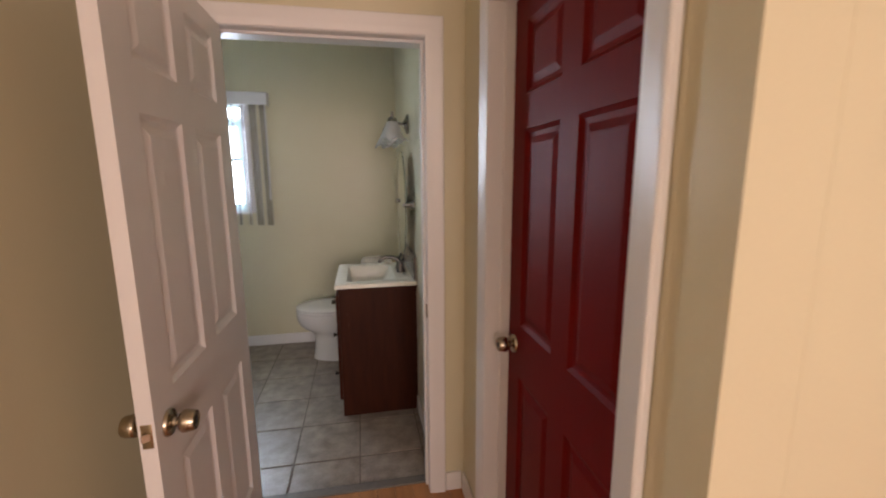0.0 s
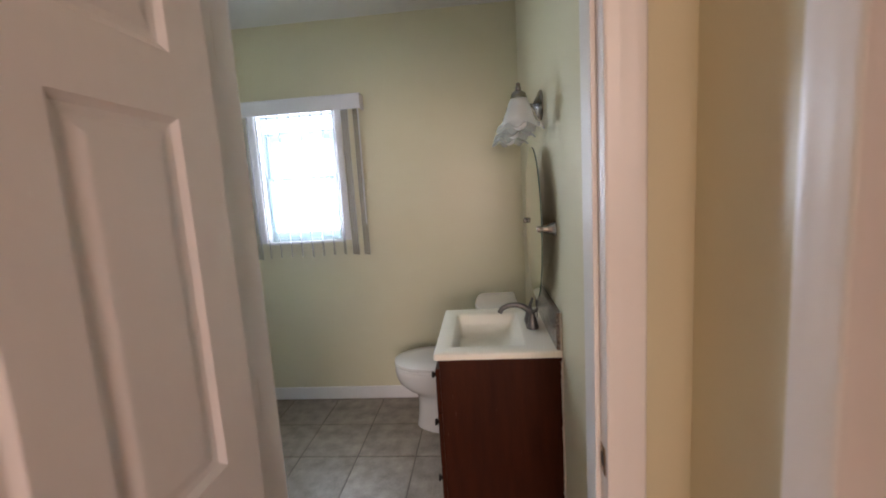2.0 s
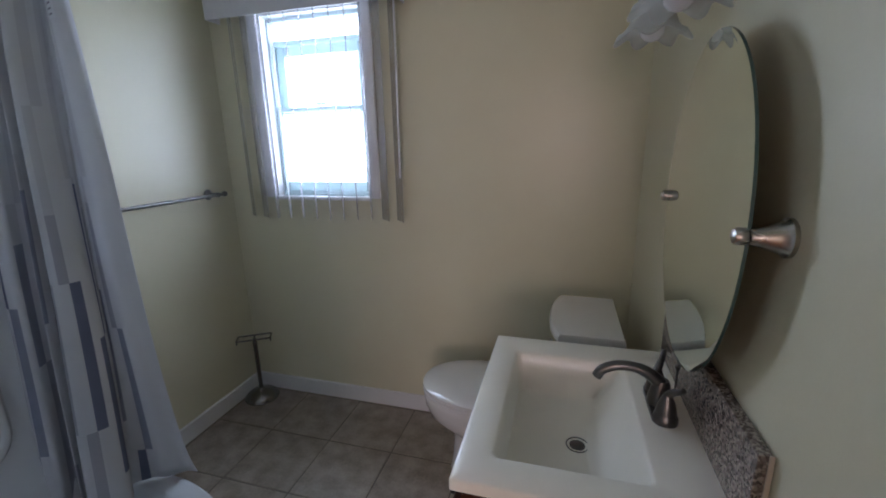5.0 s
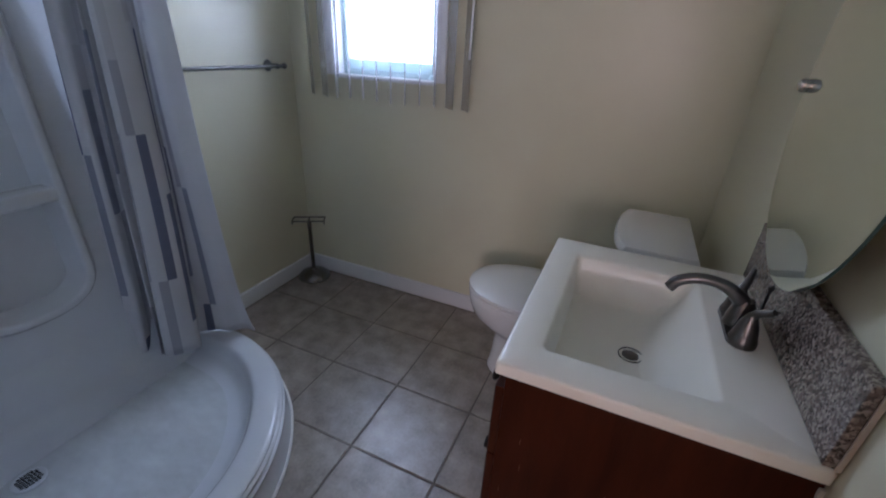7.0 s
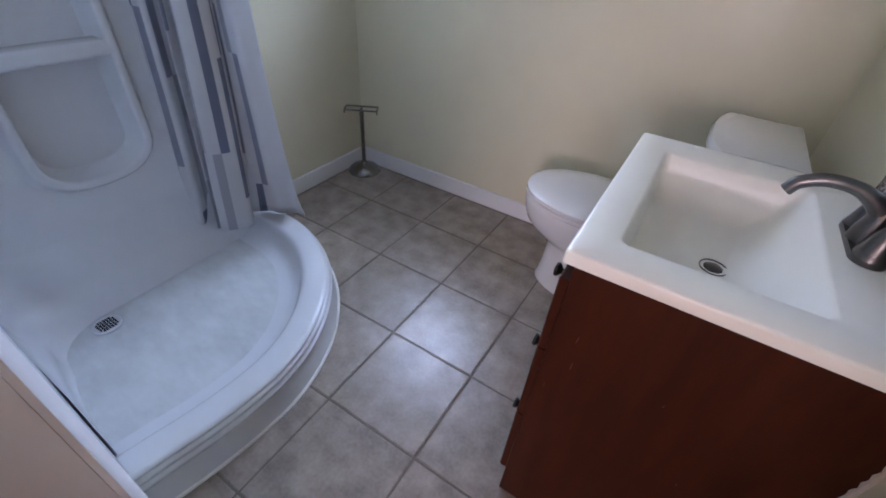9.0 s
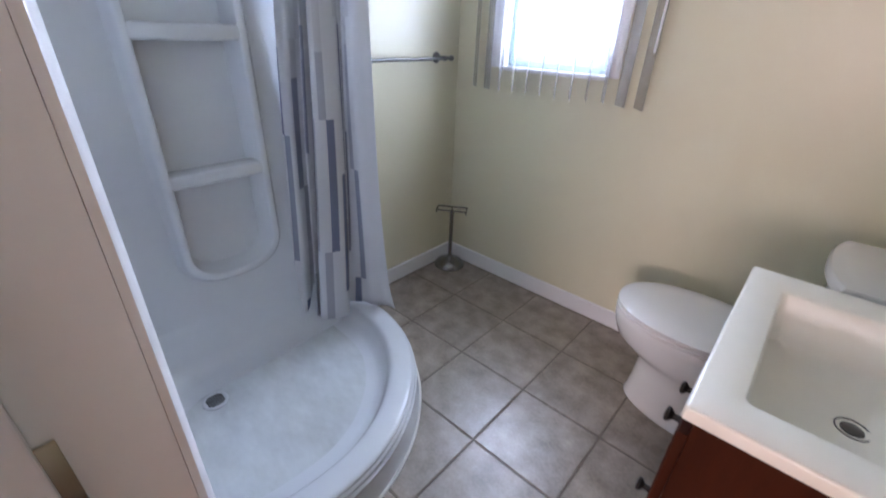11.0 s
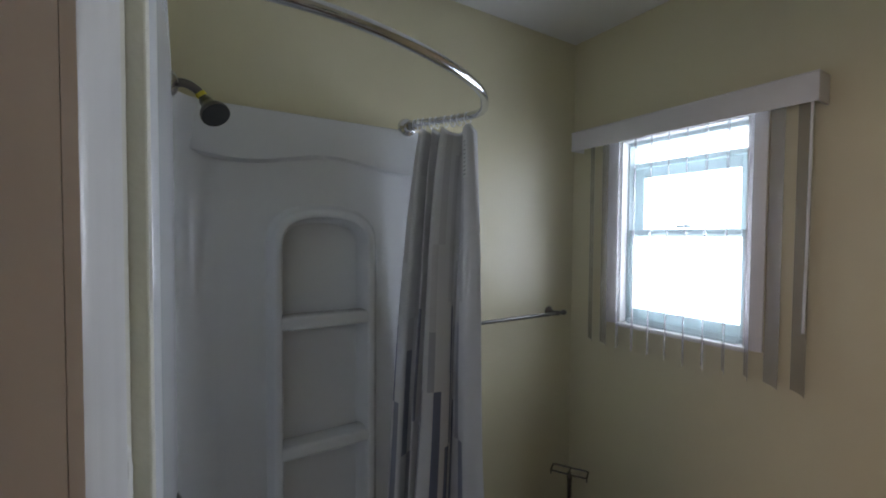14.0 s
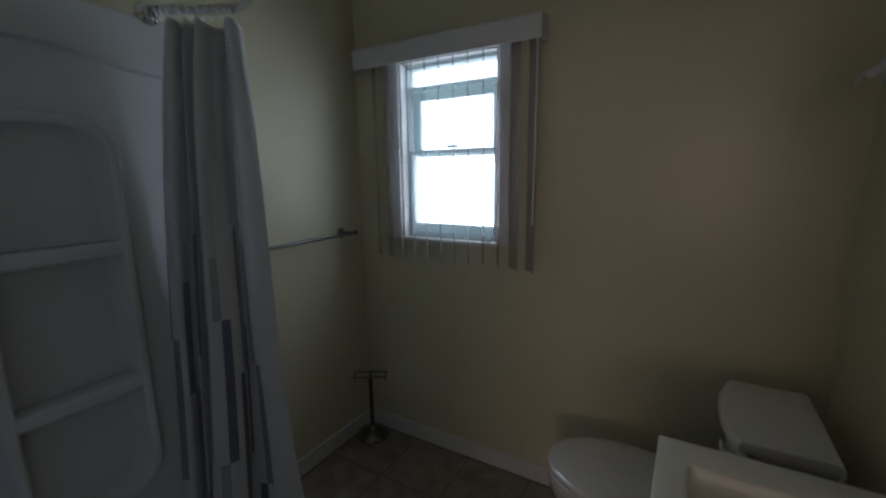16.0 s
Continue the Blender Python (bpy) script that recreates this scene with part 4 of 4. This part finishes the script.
    part("flush_lever", tube([(0.118, cy - 0.13, 0.70), (0.095, cy - 0.13, 0.70), (0.09, cy - 0.10, 0.696), (0.092, cy - 0.06, 0.692)], [0.01, 0.009, 0.006, 0.007], 10), CHROME, t, "chrome flush lever")
    for y in (cy - 0.1, cy + 0.1):
        part("bolt_cap", lathe([(0.013, 0.0), (0.012, 0.01), (0.005, 0.016)], pose(0.08, y + (0.012 if y > cy else -0.012), 0.0), 14), CERAMIC, t)


toilet()

# ---- vanity ----
VX0, VX1, VY0, VY1, VZ = -0.066, 0.4185, 2.508, 3.11, 0.834


def vanity():
    v = thing("vanity_cabinet", 0.18, 2.83, 0, "dark cherry wood vanity cabinet with doors and drawers", "cabinet")
    x0, x1, y0, y1 = -0.046, 0.4185, 2.518, 3.10
    part("side_panel", box(x0, x1, y0, y0 + 0.016, 0.0, 0.807, 0.001), CABINET, v, "", False)
    part("side_panel", box(x0, x1, y1 - 0.016, y1, 0.0, 0.807, 0.001), CABINET, v, "", False)
    part("bottom_shelf", box(x0 + 0.001, x1, y0 + 0.0165, y1 - 0.0165, 0.09, 0.105), CABINET, v, "", False)
    part("toe_kick", box(x0 + 0.06, x0 + 0.075, y0 + 0.0165, y1 - 0.0165, 0.0, 0.0895), CABINET, v, "", False)
    part("back_panel", box(x1 - 0.01, x1, y0 + 0.0165, y1 - 0.0165, 0.106, 0.60), CABINET, v, "", False)
    for y in (y0 + 0.0165, y1 - 0.05):
        part("stile", box(x0, x0 + 0.018, y, y + 0.033, 0.106, 0.806), CABINET, v, "", False)
    part("rail", box(x0, x0 + 0.018, y0 + 0.05, y1 - 0.051, 0.773, 0.806), CABINET, v, "", False)

    def front(name, a, b, c, d, kn):
        bm = bmesh.new()
        f0 = x0 - 0.0185
        # slab with a framed, sunk field
        loops = [[(x0 - 0.001, *p) for p in ((a, c), (b, c), (b, d), (a, d))]]
        for ins, dep in ((0.0, f0 + 0.003), (0.003, f0), (0.045, f0), (0.05, f0 + 0.006), (0.055, f0 + 0.007)):
            i2 = min(ins, 0.4 * min(b - a, d - c))
            loops.append([(dep, *p) for p in ((a + i2, c + i2), (b - i2, c + i2), (b - i2, d - i2), (a + i2, d - i2))])
        rings(bm, loops, True, True)
        o = part(name, bm, CABINET, v, "", False)
        for ky, kz in kn:
            k = part("knob", lathe([(0.009, 0.0), (0.0065, 0.004), (0.006, 0.014), (0.011, 0.018), (0.0145, 0.022), (0.0135, 0.027), (0.006, 0.029)], pose(f0, ky, kz) @ UP_X.inverted(), 16), BRONZE, o, "black bronze knob")
    for x, z, h in ((x0 + 0.045, 0.655, 0.014), (x0 + 0.052, 0.585, 0.018), (x0 + 0.018, 0.50, 0.010), (x0 + 0.21, 0.60, 0.006), (x0 + 0.30, 0.42, 0.008)):
        part("scratch", prism([(-0.0007, -h * 0.6), (0.0006, -h * 0.4), (0.0009, h * 0.5), (-0.0004, h * 0.6)], 0.0, 0.0006, pose(x, y0 - 0.0002, z, 90)), SCRATCH, v, "pale scratch in the varnish", False)
    ym = y0 + 0.215
    front("drawer_front", y0 + 0.004, ym - 0.002, 0.59, 0.768, [((y0 + ym) / 2, 0.70)])
    front("drawer_front", y0 + 0.004, ym - 0.002, 0.36, 0.586, [((y0 + ym) / 2, 0.49)])
    front("drawer_front", y0 + 0.004, ym - 0.002, 0.11, 0.356, [((y0 + ym) / 2, 0.235)])
    front("door", ym + 0.002, y1 - 0.004, 0.11, 0.768, [(ym + 0.035, 0.66)])


vanity()


def sink_top():
    s = thing("sink_top", 0.18, 2.83, 0.808, "ivory cultured marble sink top with sunk rectangular basin", "sink")

    def rr(x0, x1, y0, y1, r, z, n=5):
        pts = []
        for cx, cyy, a in ((x1 - r, y1 - r, 0), (x0 + r, y1 - r, 90), (x0 + r, y0 + r, 180), (x1 - r, y0 + r, 270)):
            for k in range(n + 1):
                q = radians(a + 90 * k / n)
                pts.append(Vector((cx + r * math.cos(q), cyy + r * math.sin(q), z)))
        return pts
    o = [rr(VX0, VX1, VY0, VY1, 0.006, 0.809), rr(VX0, VX1, VY0, VY1, 0.006, VZ - 0.006), rr(VX0 + 0.002, VX1 - 0.001, VY0 + 0.002, VY1 - 0.002, 0.006, VZ - 0.002), rr(VX0 + 0.006, VX1 - 0.002, VY0 + 0.006, VY1 - 0.006, 0.006, VZ)]
    i = [rr(-0.002, 0.294, 2.578, 3.022, 0.014, VZ), rr(0.001, 0.29, 2.582, 3.018, 0.014, VZ - 0.002), rr(0.004, 0.286, 2.586, 3.014, 0.014, VZ - 0.007), rr(0.009, 0.262, 2.591, 3.009, 0.016, 0.775), rr(0.014, 0.232, 2.598, 3.002, 0.022, 0.722), rr(0.024, 0.218, 2.610, 2.992, 0.03, 0.712), rr(0.042, 0.208, 2.635, 2.972, 0.04, 0.706), rr(0.155, 0.191, 2.81, 2.846, 0.016, 0.698)]
    bm = bmesh.new()
    rings(bm, o + i, True, False)
    part("countertop", bm, MARBLE, s)
    dm = pose(0.173, 2.828, 0.698)
    d = part("drain", lathe([(0.0275, -0.004), (0.0275, 0.0015), (0.0265, 0.003), (0.0248, 0.0015), (0.024, -0.012)], dm, 28, False), DARK_NICKEL, s)
    # dark disc in place of the shade down the drain
    part("drain_well", lathe([(0.024, -0.004), (0.0, -0.004)], dm, 20, False), DARK, d)
    part("stopper", lathe([(0.0, 0.004), (0.014, 0.0035), (0.0165, 0.0015), (0.0155, -0.002)], dm, 20, False), DARK_NICKEL, d)


sink_top()
bs = tagged(link("backsplash", box(0.398, 0.4185, 2.513, 3.105, VZ + 0.0005, 0.980, 0.002), GRANITE), "brown speckled granite backsplash behind the faucet", "backsplash")
ck = tagged(link("caulk_bead", box(0.4115, 0.4185, 2.5085, 2.5125, VZ + 0.001, 0.982, 0.001), CAULK), "pale caulk bead along the backsplash's end", "caulk", kind="structure")


def ragged_bead():
    """Uneven caulk down the joint of cabinet and wall."""
    rng = random.Random(8)
    pts = [(0.4185, 2.5165 + 0.002 * rng.random(), 0.09 + 0.0117 * k) for k in range(61)]
    bm = tube(pts, [0.0035 + 0.0035 * rng.random() for _ in pts], 8)
    tagged(link("caulk_bead", bm, CAULK, None, "", True), "ragged pale caulk between cabinet and wall", "caulk", kind="structure")


ragged_bead()


def faucet():
    f = thing("faucet", 0.34, 2.83, VZ, "dark brushed nickel two-handle faucet with curved spout", "faucet")
    x, y = 0.343, 2.83
    bm = prism([(x + 0.026 * math.cos(a), y + math.copysign(0.052, math.sin(a)) + 0.026 * math.sin(a)) for a in [2 * math.pi * (k + 0.5) / 32 for k in range(32)]], VZ + 0.0005, VZ + 0.011)
    part("base_plate", bm, DARK_NICKEL, f)
    part("body", lathe([(0.026, 0.01), (0.0245, 0.03), (0.021, 0.045), (0.0185, 0.06), (0.015, 0.068)], pose(x - 0.002, y, VZ), 24), DARK_NICKEL, f)
    sp = spline([(x, y, VZ + 0.03), (x - 0.008, y, VZ + 0.062), (x - 0.045, y, VZ + 0.088), (x - 0.09, y, VZ + 0.092), (x - 0.125, y, VZ + 0.078), (x - 0.138, y, VZ + 0.058)], 6)
    part("spout", tube(sp, [0.019 - 0.0075 * min(1, k / 14) for k in range(len(sp))], 16), DARK_NICKEL, f)
    part("lift_rod", lathe([(0.0025, 0.03), (0.0025, 0.095), (0.0055, 0.1), (0.006, 0.106), (0.003, 0.11)], pose(x + 0.027, y, VZ), 12), DARK_NICKEL, f)
    for s in (-1, 1):
        yy = y + s * 0.054
        h = part("handle", lathe([(0.0245, 0.01), (0.0235, 0.018), (0.022, 0.02), (0.0215, 0.024), (0.017, 0.045), (0.011, 0.06), (0.0095, 0.066)], pose(x, yy, VZ), 24), DARK_NICKEL, f)
        lv = spline([(x, yy, VZ + 0.062), (x + 0.006, yy + s * 0.008, VZ + 0.076), (x + 0.014, yy + s * 0.024, VZ + 0.088), (x + 0.018, yy + s * 0.034, VZ + 0.098)], 4)
        part("lever", tube(lv, [0.009 - 0.0003 * k for k in range(len(lv))], 12), DARK_NICKEL, h)


faucet()


def mirror():
    cy, cz, a, b, x = 2.826, 1.284, 0.247, 0.326, 0.362
    m = thing("wall_mirror", x, cy, cz, "frameless oval pivot mirror on nickel posts", "mirror")
    n = 72

    def ov(k, xx):
        return [(xx, cy + (a + k) * math.cos(2 * math.pi * q / n), cz + (b + k) * math.sin(2 * math.pi * q / n)) for q in range(n)]
    bm = bmesh.new()
    rings(bm, [ov(-0.012, x), ov(0.0, x + 0.0018)], True, False)
    bm.faces.new([bm.verts.new(p) for p in ov(-0.012, x)])
    bmesh.ops.remove_doubles(bm, verts=bm.verts, dist=1e-6)
    part("glass", bm, MIRROR, m)
    bm = bmesh.new()
    rings(bm, [ov(0.0, x + 0.0019), ov(0.0, x + 0.007)], True, False)
    bm.faces.new([bm.verts.new(p) for p in ov(0.0, x + 0.007)])
    part("edge", bm, MIRROR_EDGE, m, "dark greenish glass edge")
    for s in (-1, 1):
        yy = cy + s * 0.24
        pst = part("post", lathe([(0.029, 0.0), (0.029, 0.006), (0.024, 0.011), (0.021, 0.02), (0.014, 0.038), (0.0125, 0.05), (0.014, 0.052)], pose(XR - 0.0005, yy, cz) @ UP_X.inverted(), 24), NICKEL, m)
        part("clamp", lathe([(0.012, 0.0535), (0.013, 0.055), (0.0135, 0.064), (0.011, 0.07), (0.004, 0.073)], pose(XR, yy, cz) @ UP_X.inverted(), 20), NICKEL, pst)


mirror()


def wall_lamp():
    z, x, yc = 1.772, XR - 0.12, 2.86
    l3 = thing("vanity_light", XR, yc, z, "unlit nickel wall light with three ruffled glass shades", "wall light")
    part("back_plate", lathe([(0.062, 0.0), (0.062, 0.006), (0.056, 0.012), (0.04, 0.018), (0.018, 0.03), (0.012, 0.034)], pose(XR - 0.0005, yc, z + 0.012) @ UP_X.inverted(), 32), LAMP_NICKEL, l3)
    part("arm", tube(spline([(XR - 0.025, yc, z + 0.012), (XR - 0.06, yc, z + 0.016), (XR - 0.095, yc, z + 0.024), (x, yc, z + 0.03)], 5), 0.0085, 12), LAMP_NICKEL, l3)
    part("cross_bar", tube(spline([(x, 2.60, z + 0.026), (x, 2.72, z + 0.034), (x, yc, z + 0.030), (x, 3.0, z + 0.034), (x, 3.12, z + 0.026)], 6), 0.0075, 12), LAMP_NICKEL, l3)
    for y in (2.60, yc, 3.12):
        part("finial", lathe([(0.003, 0.05), (0.0075, 0.047), (0.0085, 0.043), (0.006, 0.038), (0.0105, 0.034), (0.0115, 0.029), (0.010, 0.023), (0.02, 0.016)], pose(x, y, z), 20), LAMP_NICKEL, l3)
        part("socket_cup", lathe([(0.019, 0.018), (0.026, 0.012), (0.029, 0.0), (0.0295, -0.006), (0.026, -0.008)], pose(x, y, z), 24), LAMP_NICKEL, l3)
        # ruffled bell of frosted glass
        n = 70
        loops = []
        for r, h, ruf in ((0.027, -0.003, 0), (0.036, -0.018, 0), (0.043, -0.040, 0.0), (0.049, -0.062, 0.015), (0.057, -0.082, 0.04), (0.069, -0.098, 0.07), (0.084, -0.108, 0.10)):
            loops.append([(x + r * (1 + ruf * math.cos(7 * q)) * math.cos(q), y + r * (1 + ruf * math.cos(7 * q)) * math.sin(q), z + h - 0.12 * r * ruf / 0.1 * math.cos(7 * q)) for q in [2 * math.pi * k / n for k in range(n)]])
        bm = bmesh.new()
        rings(bm, loops, True, False)
        sh = part("shade", bm, SHADE_GLASS, l3, "ruffled frosted glass shade")
        so = sh.modifiers.new("thick", "SOLIDIFY")
        so.thickness = 0.003
        part("bulb", lathe([(0.012, -0.01), (0.014, -0.035), (0.024, -0.062), (0.0285, -0.085), (0.026, -0.104), (0.015, -0.116), (0.003, -0.12)], pose(x, y, z), 20), BULB, l3, "white frosted bulb")


wall_lamp()

# ---- floor tiles and planks, piece by piece ----
def tiles():
    """Square tiles laid on a regular grid, cut at the walls; whole tiles share one mesh."""
    g = 0.0035
    whole = None
    xs0, ys0 = -0.617, 2.783
    for i in range(-4, 5):
        for k in range(-4, 5):
            a0, b0 = xs0 + TILE * i + g, ys0 + TILE * k + g
            a1, b1 = a0 + TILE - 2 * g, b0 + TILE - 2 * g
            c0, c1, d0, d1 = max(a0, XL + 0.001), min(a1, XR - 0.001), max(b0, 1.913), min(b1, YF - 0.001)
            if c1 - c0 < 0.01 or d1 - d0 < 0.01:
                continue
            full = abs((c1 - c0) - (a1 - a0)) < 1e-6 and abs((d1 - d0) - (b1 - b0)) < 1e-6
            if full and whole:
                o = new("tile", whole)
                o.matrix_basis = pose(a0, b0, 0)
                o.parent = floor
                continue
            bm = bmesh.new()
            w, h, e = c1 - c0, d1 - d0, 0.0025
            rings(bm, [[(0, 0, -0.012), (w, 0, -0.012), (w, h, -0.012), (0, h, -0.012)], [(0, 0, -0.0022), (w, 0, -0.0022), (w, h, -0.0022), (0, h, -0.0022)], [(e, e, 0), (w - e, e, 0), (w - e, h - e, 0), (e, h - e, 0)]])
            o = link("tile", bm, TILE_MAT, floor)
            o.matrix_basis = pose(c0, d0, 0)
            if full:
                whole = o.data


tiles()


def planks():
    """Oak planks that run along the hall."""
    w, rng = 0.083, random.Random(3)
    x = HXL + 0.001
    kinds = {}
    while x < 3.1:
        y, n = 1.861 if x < 0.68 else 0.48, 0
        while y > -3.0:
            ln = rng.choice((0.9, 1.2)) if n else rng.choice((0.35, 0.6, 0.9))
            n += 1
            if ln not in kinds:
                bm = bmesh.new()
                ww, e = w - 0.0012, 0.0012
                rings(bm, [[(0, -ln + 0.001, -0.0035), (ww, -ln + 0.001, -0.0035), (ww, 0, -0.0035), (0, 0, -0.0035)], [(0, -ln + 0.001, -0.001), (ww, -ln + 0.001, -0.001), (ww, 0, -0.001), (0, 0, -0.001)], [(e, -ln + 0.001 + e, 0), (ww - e, -ln + 0.001 + e, 0), (ww - e, -e, 0), (e, -e, 0)]])
                o = link("plank", bm, PLANK, hall_floor)
                kinds[ln] = o.data
            else:
                o = new("plank", kinds[ln])
                o.parent = hall_floor
            o.matrix_basis = pose(x, y, 0)
            y -= ln
        x += w


planks()
